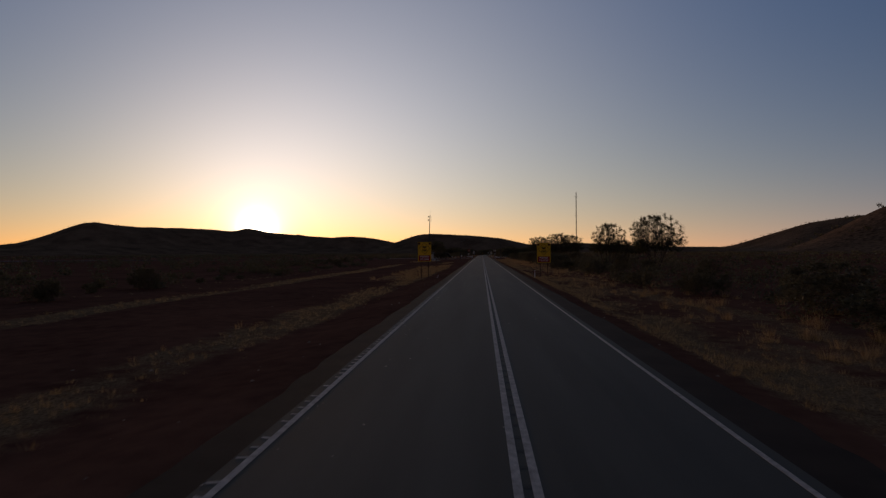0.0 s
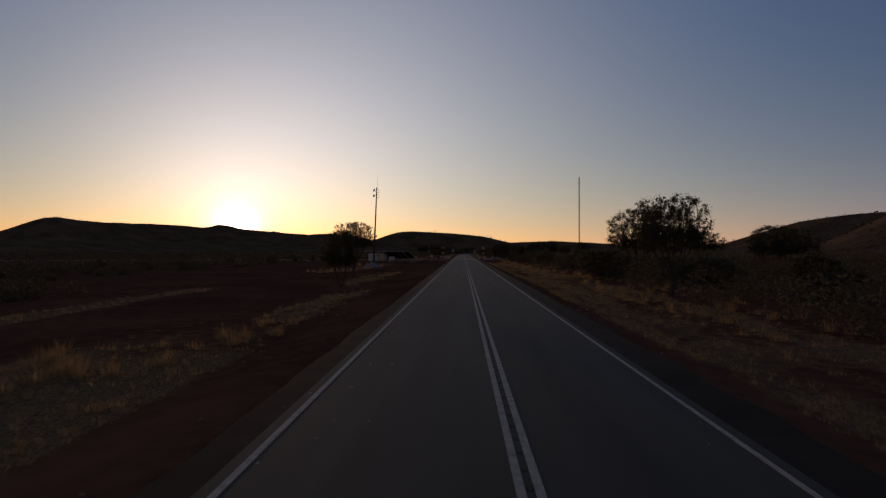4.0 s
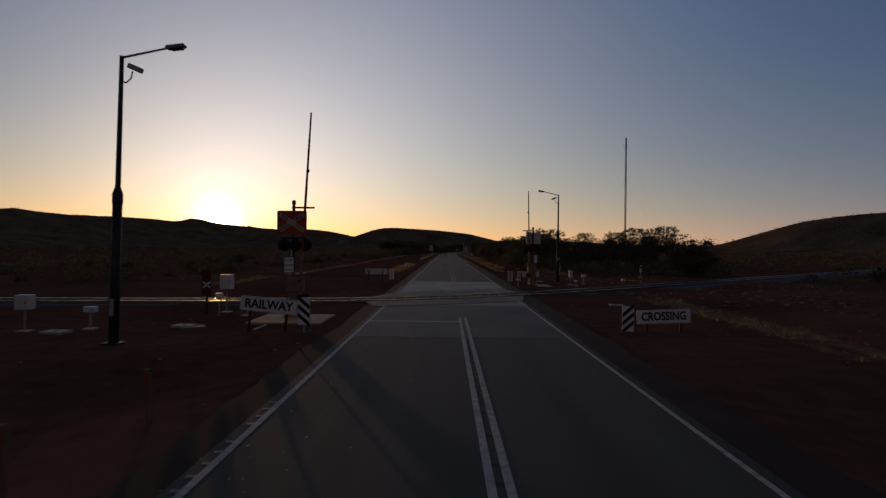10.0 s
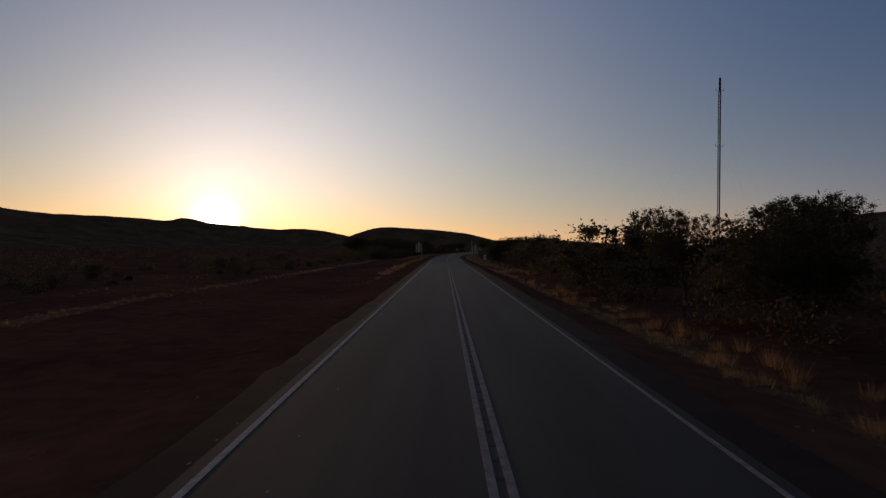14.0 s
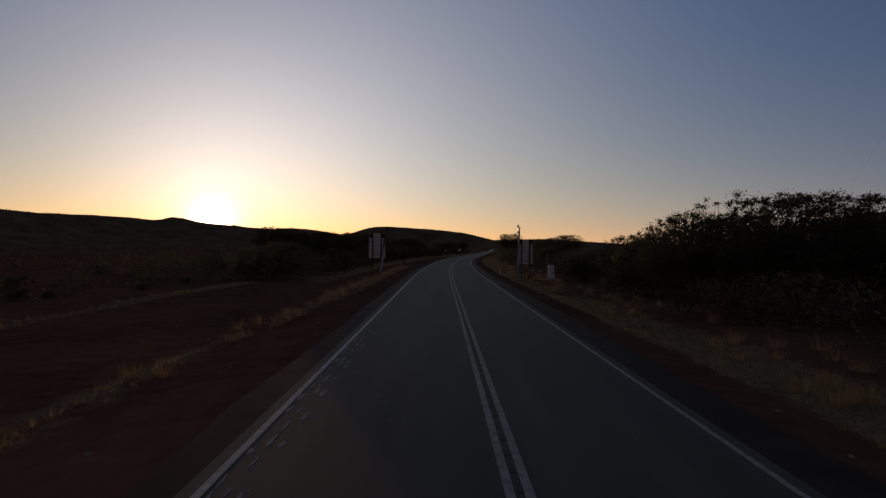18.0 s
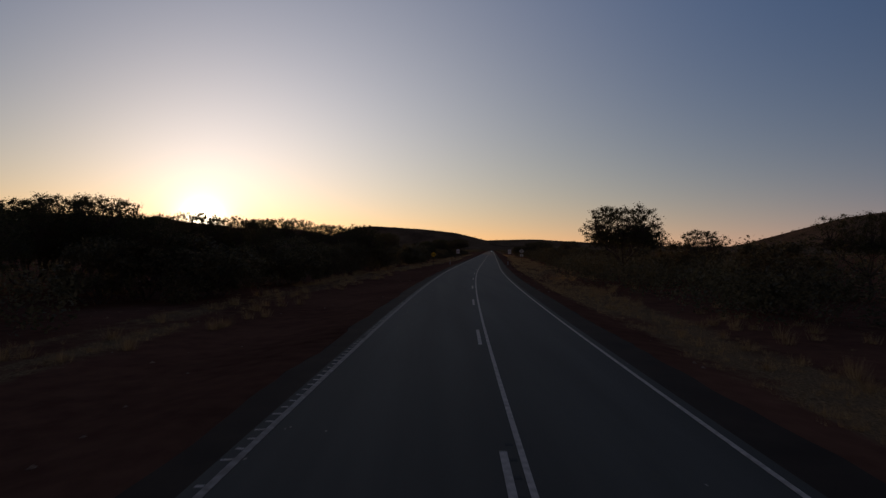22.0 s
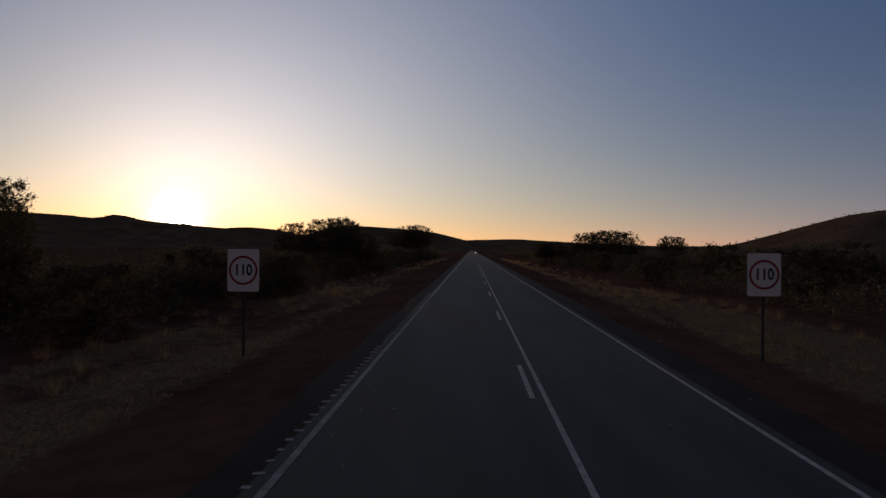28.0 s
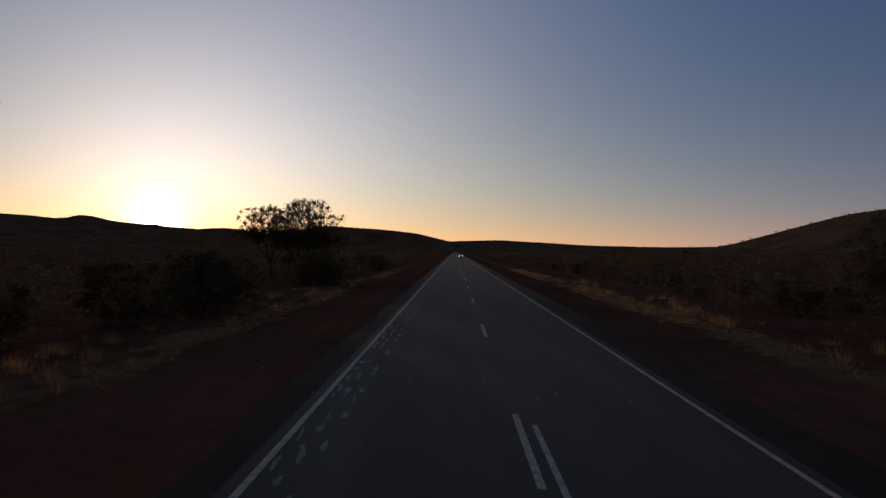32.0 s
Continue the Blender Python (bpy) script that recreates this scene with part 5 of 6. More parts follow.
# ======================= lattice mast =======================
t = thing("lattice_mast", "very tall thin lattice radio mast with guy wires", "radio mast", (88.8, 538.0, -0.4))
R, TOP = 0.45, 55.0
corner = [(R * math.cos(2 * math.pi * k / 3 + 0.4), R * math.sin(2 * math.pi * k / 3 + 0.4)) for k in range(3)]
for cx, cy in corner:
    part("leg", Geo().tube((cx, cy, 0), (cx, cy, TOP), 0.095, 0.085, 8), M_DARKSTEEL, t)
lat_ = Geo()
for i in range(55):
    for k in range(3):
        a, b = corner[k], corner[(k + 1) % 3]
        lat_.tube((*a, i), (*b, i + 1), 0.06, 0.06, 5, False)
        lat_.tube((*a, i), (*b, i), 0.06, 0.06, 5, False)
part("bracing", lat_, M_DARKSTEEL, t, "zigzag lattice bracing")
part("antenna", Geo().tube((0, 0, TOP), (0, 0, TOP + 4.5), 0.36, 0.34, 12), M_DARKSTEEL, t, "dark top antenna drum")
part("spike", Geo().tube((0, 0, TOP + 4.4), (0, 0, TOP + 6.2), 0.03, 0.015, 6), M_DARKSTEEL, t)
for z in (TOP + 0.3, 37.2):
    part("outrigger", Geo().path([(-1.3, 0, z + 0.9), (-1.2, 0, z), (1.2, 0, z), (1.3, 0, z + 0.9)], 0.06, 8), M_GALV, t)
    for k in range(3):
        a = 2 * math.pi * k / 3 + 0.4
        part("guy_wire", Geo().tube((0.4 * math.cos(a), 0.4 * math.sin(a), z), (30 * math.cos(a), 30 * math.sin(a), 0.2), 0.007, 0.007, 5), M_GALV, t)
part("footing", Geo().box(0, 0, 0.1, 1.6, 1.6, 0.5, 0.05), M_CONCRETE_PALE, t)

# ======================= past the bend =======================
t = thing("camera_pole", "leaning grey pole with a small camera on top", "camera pole", (-6.95, 509.9, -0.1), 0, "camera poles", (-12, 5))
part("lower_pole", Geo().tube((0, 0, -0.3), (0, 0, 2.9), 0.13, 0.09, 14), M_GALV, t, "", True)
part("upper_pole", Geo().tube((0, 0, 2.85), (0, 0, 4.9), 0.065, 0.06, 12), M_DARKSTEEL, t, "", True)
part("collar", Geo().lathe([(0.088, 2.78), (0.105, 2.82), (0.105, 2.96), (0.068, 3.02)], 14), M_GALV, t)
part("cap", Geo().lathe([(0.066, 4.72), (0.082, 4.74), (0.082, 4.84), (0.066, 4.86)], 12), M_DARKSTEEL, t)
part("cable", Geo().path([(-0.14, -0.02, 0.2), (-0.135, -0.02, 1.4), (-0.11, -0.02, 2.6), (-0.07, -0.02, 3.0)], 0.014, 6), M_BLACK, t)
part("camera", Geo().box(0.14, 0, 4.95, 0.36, 0.12, 0.11, 0.02), M_DARKSTEEL, t)
t = thing("camera_pole", "thin galvanised pole with two cameras on top", "camera pole", (6.88, 509.0, -0.2), 0, "camera poles", (0, 2))
part("lower_pole", Geo().tube((0, 0, -0.3), (0, 0, 3.1), 0.125, 0.09, 16), M_GALV, t, "", True)
part("upper_pole", Geo().tube((0, 0, 3.0), (0, 0, 5.25), 0.08, 0.06, 14), M_GALV, t, "", True)
for z, s in ((5.32, -0.16), (4.68, -0.14)):
    a = part("bracket", Geo().box(s * 0.5, 0, z - 0.10, 0.34, 0.05, 0.04, 0.008), M_DARKSTEEL, t)
    part("camera", Geo().box(s, -0.04, z + 0.04, 0.16, 0.34, 0.16, 0.04, Matrix.Rotation(radians(-16), 4, "X")), M_WHITE, a, "pale camera housing")
t = thing("roadside_cabinet", "white metal roadside cabinet on a concrete pad", "cabinet", (10.95, 512.6, round(ground_z(512.6, 11.1), 2) - 0.02), 4)
part("pad", Geo().box(0, 0, 0, 1.9, 1.3, 0.14, 0.02), M_SANDY, t)
b = part("body", Geo().box(0, 0, 0.80, 0.58, 0.42, 1.48, 0.03), M_WHITE, t, "white cabinet body")
part("door", Geo().box(0, -0.215, 0.80, 0.50, 0.02, 1.36, 0.006), M_WHITE, b)
part("vent", Geo().box(0.08, -0.23, 0.70, 0.15, 0.012, 0.16, 0.003), M_DARKSTEEL, b)
part("shelf", Geo().box(0.1, 0, 1.62, 1.0, 0.5, 0.04, 0.01), M_DARKSTEEL, t, "dark flat hood over the cabinet")
part("antenna_pole", Geo().tube((-0.42, 0, 0), (-0.42, 0, 2.9), 0.03, 0.025, 10), M_GALV, t)
part("whip", Geo().tube((-0.42, 0, 2.9), (-0.42, 0, 4.6), 0.014, 0.008, 6), M_DARKSTEEL, t)
guide_post((13.4, 325.0, -0.35), lean=(0, 5), h=1.35)
guide_post((5.95, 517.1, -0.42))
t = thing("reflector_stub", "small red reflector on a low stub in grass", "reflector", (-7.6, 508.6, -0.3))
part("stub", Geo().tube((0, 0, -0.1), (0, 0, 0.28), 0.03, 0.03, 8), M_TIMBER, t)
part("disc", Geo().plate(ring_outline(0.09, 18, 0, 0.33), -0.02, 0.0), M_REDREFLECT, t)


def diamond_sign(at, turn, face, label, group, plate=False):
    t = thing("diamond_sign", label, "road sign", at, turn, group)
    d = 0.56 if plate else 0.46
    zc = 2.62 if plate else 2.20
    o = [(0, d), (-d, 0), (0, -d), (d, 0)]
    bd = part("board", Geo().plate([(x, zc + z) for x, z in o], -0.015, 0.0), face, t)
    part("board_back", Geo().plate([(x * 0.985, zc + z * 0.985) for x, z in o], 0.001, 0.006), M_SIGNBACK, t)
    rim = Geo()
    rim.put([(x * 0.96, -0.018, zc + z * 0.96) for x, z in o] + [(x * 0.9, -0.018, zc + z * 0.9) for x, z in o], [(k, (k + 1) % 4, 4 + (k + 1) % 4, 4 + k) for k in range(4)])
    part("border", rim, M_BLACK, bd)
    for w, z in ((0.50, 0.06), (0.50, -0.06)):
        part("text_bar", Geo().plate(rounded(w, 0.075, 0.01, 0, zc + z), -0.020, -0.016), M_BLACK, bd)
    if plate:
        part("lower_plate", Geo().plate(rounded(0.72, 0.52, 0.04, 0, 1.72), -0.015, 0.0), M_SIGNBACK, t)
    post(t, 0, 0.04, -0.8, zc + d - 0.06, 0.035, "post", M_DARKSTEEL)
    return t


x, y, a = road_at(643.4, 0)
diamond_sign((0.46, 643.2, -0.25), -math.degrees(a), M_YELLOW, "yellow diamond warning sign on a steel post", "diamond signs")
diamond_sign((19.6, 673.2, -0.10), 180 - math.degrees(a), M_YELLOW, "grey back of a diamond sign with a lower plate", "diamond signs", True)
guide_post((3.72, 661.4, -0.32))
guide_post((14.73, 658.8, -0.42))


def speed_sign(at, turn, label):
    t = thing("speed_sign", label, "road sign", at, turn, "speed limit signs")
    w, h, zc = 0.94, 1.24, 2.18
    bd = part("board", Geo().plate(rounded(w, h, 0.06, 0, zc), -0.015, 0.0), M_SIGNWHITE, t, "white reflective board")
    part("board_back", Geo().plate(rounded(w - 0.01, h - 0.01, 0.055, 0, zc), 0.001, 0.006), M_SIGNBACK, t)
    n = 40
    o, i_ = ring_outline(0.43, n, 0, zc), ring_outline(0.365, n, 0, zc)
    part("red_ring", Geo().put([(x, -0.019, z) for x, z in o] + [(x, -0.019, z) for x, z in i_], [(k, (k + 1) % n, n + (k + 1) % n, n + k) for k in range(n)]), M_RED, bd, "red ring")
    words("110", 0.46, M_BLACK, bd, 0, -0.020, zc, squeeze=0.80, bold=0.02)
    post(t, 0, 0.045, -0.8, zc + h / 2 - 0.08, 0.035, "post", M_DARKSTEEL)
    for z in (-0.3, 0.3):
        part("clamp", Geo().box(0, 0.035, zc + z, 0.5, 0.03, 0.04, 0.006), M_GALV, t)
    return t


speed_sign((7.75, 717.5, 0.0), -6, "white speed limit sign reading 110 with red ring")
speed_sign((22.85, 716.4, 0.0), -6, "white speed limit sign reading 110 with red ring")


# an oncoming car far down the road, headlights on
def car(at, turn):
    t = thing("car", "pale car far off on the road, headlights on", "car", at, turn)
    g = Geo()
    side = [(-2.1, 0.35), (-2.15, 0.75), (-2.0, 0.95), (-1.1, 1.05), (-0.4, 1.62), (1.3, 1.66), (2.0, 1.1), (2.15, 0.9), (2.1, 0.35)]
    n = len(side)
    vs = [(sx * (0.78 if z > 1.2 else 0.9), y, z) for sx in (-1, 1) for y, z in side]
    g.put(vs, [tuple(range(n)), tuple(range(n, 2 * n))[::-1]] + [(i, n + i, n + (i + 1) % n, (i + 1) % n) for i in range(n)])
    b = part("body", g, M_CAR, t)
    part("windscreen", Geo().put([(-0.68, -0.98, 1.14), (0.68, -0.98, 1.14), (0.62, -0.48, 1.58), (-0.62, -0.48, 1.58)], [(0, 1, 2, 3)]).moved(Matrix.Translation((0, -0.03, 0.02))), M_GLASSDARK, b)
    part("bumper", Geo().box(0, -2.15, 0.5, 1.7, 0.16, 0.26, 0.05), M_BLACK, t)
    for s in (-1, 1):
        part("headlight", Geo().lathe([(0.12, 0.0), (0.1, 0.04), (0.03, 0.06)], 14).moved(pose(0.66 * s, -2.12, 0.80, 90, 0, 0)), M_HEADLIGHT, t, "lit headlight")
        for y in (-1.35, 1.35):
            w = part("wheel", Geo().lathe([(0.20, -0.1), (0.33, -0.1), (0.35, -0.05), (0.35, 0.05), (0.33, 0.1), (0.20, 0.1)], 20).moved(pose(0.86 * s, y, 0.35, 0, 90, 0)), M_TYRE, t, "black tyre")
            part("rim", Geo().lathe([(0.2, -0.08), (0.19, 0.0), (0.2, 0.08)], 14).moved(pose(0.88 * s, y, 0.35, 0, 90, 0)), M_GALV, w)
    return t


x, y, a = road_at(1040, 1.7)
car((x, y, 0.0), -math.degrees(a))


# ======================= plants =======================
def fast_mesh(name, verts, quads, material, tris=False):
    """A mesh from arrays of vertices and faces."""
    me = bpy.data.meshes.new(name)
    k = quads.shape[1]
    me.vertices.add(len(verts))
    me.vertices.foreach_set("co", np.asarray(verts, np.float32).ravel())
    me.loops.add(quads.size)
    me.loops.foreach_set("vertex_index", np.asarray(quads, np.int32).ravel())
    me.polygons.add(len(quads))
    me.polygons.foreach_set("loop_start", np.arange(0, quads.size, k, dtype=np.int32))
    me.update(calc_edges=True)
    me.materials.append(material)
    return me


def leaf_quads(rs, centres, length, width, droop=0.2):
    """One small pointed leaf quad at each centre, turned at random."""
    n = len(centres)
    d = rs.normal(size=(n, 3))
    d[:, 2] -= droop
    d /= np.linalg.norm(d, axis=1)[:, None]
    w = np.cross(d, rs.normal(size=(n, 3)))
    w /= np.linalg.norm(w, axis=1)[:, None] + 1e-9
    ln = (length * rs.uniform(0.6, 1.3, n))[:, None]
    wd = (width * rs.uniform(0.7, 1.3, n))[:, None]
    a = centres - d * ln / 2
    b = centres + w * wd / 2
    c = centres + d * ln / 2
    e = centres - w * wd / 2
    v = np.stack([a, b, c, e], 1).reshape(-1, 3)
    f = np.arange(4 * n).reshape(n, 4)
    return v, f


def dome_plant(seed, height, wide, fork, stems, tips_n, leaves, puff, leaf, mat, flat=0.62, low=0.35):
    """A plant with a domed crown: stems fork low, limbs run to clumps of twigs spread over the dome."""
    rs = np.random.default_rng(seed)
    cz = height * (low + (1 - low) * 0.42)
    tips = []
    lobes = rs.uniform(0, 2 * math.pi, 3)
    while len(tips) < tips_n:
        u = rs.uniform(-1, 1, 3)
        r = np.linalg.norm(u)
        if r > 1 or r < 0.35 or u[2] < -0.55:
            continue
        a = math.atan2(u[1], u[0])
        k = 1 + 0.16 * math.sin(2 * a + lobes[0]) + 0.12 * math.sin(3 * a + lobes[1]) + 0.08 * math.sin(5 * a + lobes[2])
        p = np.array([u[0] * wide * k, u[1] * wide * k, cz + u[2] * (height - cz) * (1 + 0.10 * math.sin(3 * a + lobes[1])) * (1.0 if u[2] > 0 else flat)])
        tips.append(p)
    tips = np.array(tips)
    lid = np.quantile(tips[:, 2], 0.90)
    tips[:, 2] = np.where(tips[:, 2] > lid, lid + (tips[:, 2] - lid) * 0.45, tips[:, 2])
    tips[:, 2] *= (height - puff * 0.6) / tips[:, 2].max()
    limbs = []
    fk = np.array([rs.normal() * 0.05 * height, rs.normal() * 0.05 * height, height * fork])
    ang = np.arctan2(tips[:, 1], tips[:, 0])
    n1 = 7
    base_r = 0.020 * height if stems == 1 else 0.011 * height
    for k in range(stems):
        a = 2 * math.pi * k / stems + rs.uniform(0, 0.5)
        q0 = np.array([math.cos(a) * 0.05 * (stems > 1), math.sin(a) * 0.05 * (stems > 1), -0.4])
        if stems == 1:
            m = fk * 0.5 + rs.normal(size=3) * 0.04 * height * np.array([1, 1, 0])
            limbs += [(q0, m, base_r * 1.25, base_r), (m, fk, base_r, base_r * 0.85)]
    order = np.argsort(ang + rs.normal(size=len(ang)) * 0.25)
    for grp in np.array_split(order, n1):
        c = tips[grp].mean(0)
        if stems == 1:
            st = fk
        else:
            st = np.array([c[0] * 0.06, c[1] * 0.06, -0.2])
        mid = st * 0.45 + c * 0.55 + rs.normal(size=3) * 0.05 * height
        mid[2] = st[2] + (c[2] - st[2]) * 0.45
        r = base_r * 0.55 if stems == 1 else base_r
        e1 = st * 0.5 + mid * 0.5 + rs.normal(size=3) * 0.02 * height
        limbs += [(st, e1, r, r * 0.8), (e1, mid, r * 0.8, r * 0.6)]
        for sub in np.array_split(grp, 3):
            c2 = tips[sub].mean(0)
            m2 = mid * 0.4 + c2 * 0.6 + rs.normal(size=3) * 0.03 * height
            limbs.append((mid, m2, r * 0.55, r * 0.36))
            for i in sub:
                b = m2 * 0.5 + tips[i] * 0.5 + rs.normal(size=3) * 0.03 * height
                limbs += [(m2, b, r * 0.32, r * 0.2), (b, tips[i], r * 0.2, r * 0.1)]
    wood = wood_geo(limbs).mesh("trunk", M_BARK)
    n = len(tips)
    size = rs.uniform(0.65, 1.25, n)
    pick = rs.choice(n, leaves, p=size ** 2 / (size ** 2).sum())
    off = rs.normal(size=(leaves, 3))
    off /= np.linalg.norm(off, axis=1)[:, None]
    off *= np.clip(np.abs(rs.normal(0.1, 0.58, leaves)), 0.05, 1.45)[:, None] * puff * size[pick][:, None]
    off[:, 2] *= 0.75
    v, f = leaf_quads(rs, tips[pick] + off, leaf[0], leaf[1])
    return wood, fast_mesh("crown", v, f, mat)


def wood_geo(limbs):
    g = Geo()
    for a, b, r0, r1 in limbs:
        g.tube(a, b, max(r0, 0.012), max(r1, 0.008), 7 if r0 > 0.05 else 4, False)
    return g


# seven metre trees: seed, half width, fork height, stems, twigs, leaf clump size, low edge of the crown
TREES = [dome_plant(sd, 7.0, w, fk, st, tp, lv, pf, (0.125, 0.056), M_LEAF, low=lo)
         for sd, w, fk, st, tp, pf, lo, lv in ((11, 3.4, 0.24, 1, 430, 0.36, 0.34, 24000), (12, 3.8, 0.18, 1, 430, 0.36, 0.30, 24000), (13, 3.6, 0.1, 4, 420, 0.44, 0.14, 30000), (14, 4.1, 0.26, 1, 460, 0.35, 0.36, 22000), (15, 3.2, 0.2, 1, 400, 0.36, 0.25, 24000), (16, 3.9, 0.1, 3, 420, 0.42, 0.16, 30000), (17, 3.0, 0.2, 1, 620, 0.27, 0.36, 19000))]
SHRUBS = [dome_plant(sd, 3.0, w, 0.05, st, 70, 9500, pf, (0.14, 0.066), M_SCRUB, low=0.02, flat=0.9)
          for sd, w, st, pf in ((41, 1.7, 4, 0.46), (42, 1.9, 5, 0.46), (43, 1.5, 4, 0.5), (44, 1.8, 5, 0.44), (45, 1.6, 3, 0.48), (46, 2.1, 5, 0.44))]


def plant(kind, variants, k, x, y, z, height, base, turn, label, category, group, wide=1.0):
    t = thing(kind, label, category, (x, y, z), turn, group)
    s = height / base
    for name, me in zip(("trunk", "crown"), variants[k % len(variants)]):
        ob = new(name, me)
        ob.parent = t
        ob.matrix_basis = Matrix.Diagonal((s * wide, s * wide, s, 1))
    return t


def tree(x, y, height, k, wide=1.0, label="dark-leaved spreading acacia tree in dry scrub"):
    return plant("tree", TREES, k, x, y, -0.35, height, 7.0, (k * 77 + x * 13) % 360, label, "tree", "roadside trees", wide)


prng = random.Random(21)
LONE = "lone spreading tree with an open crown on red earth"
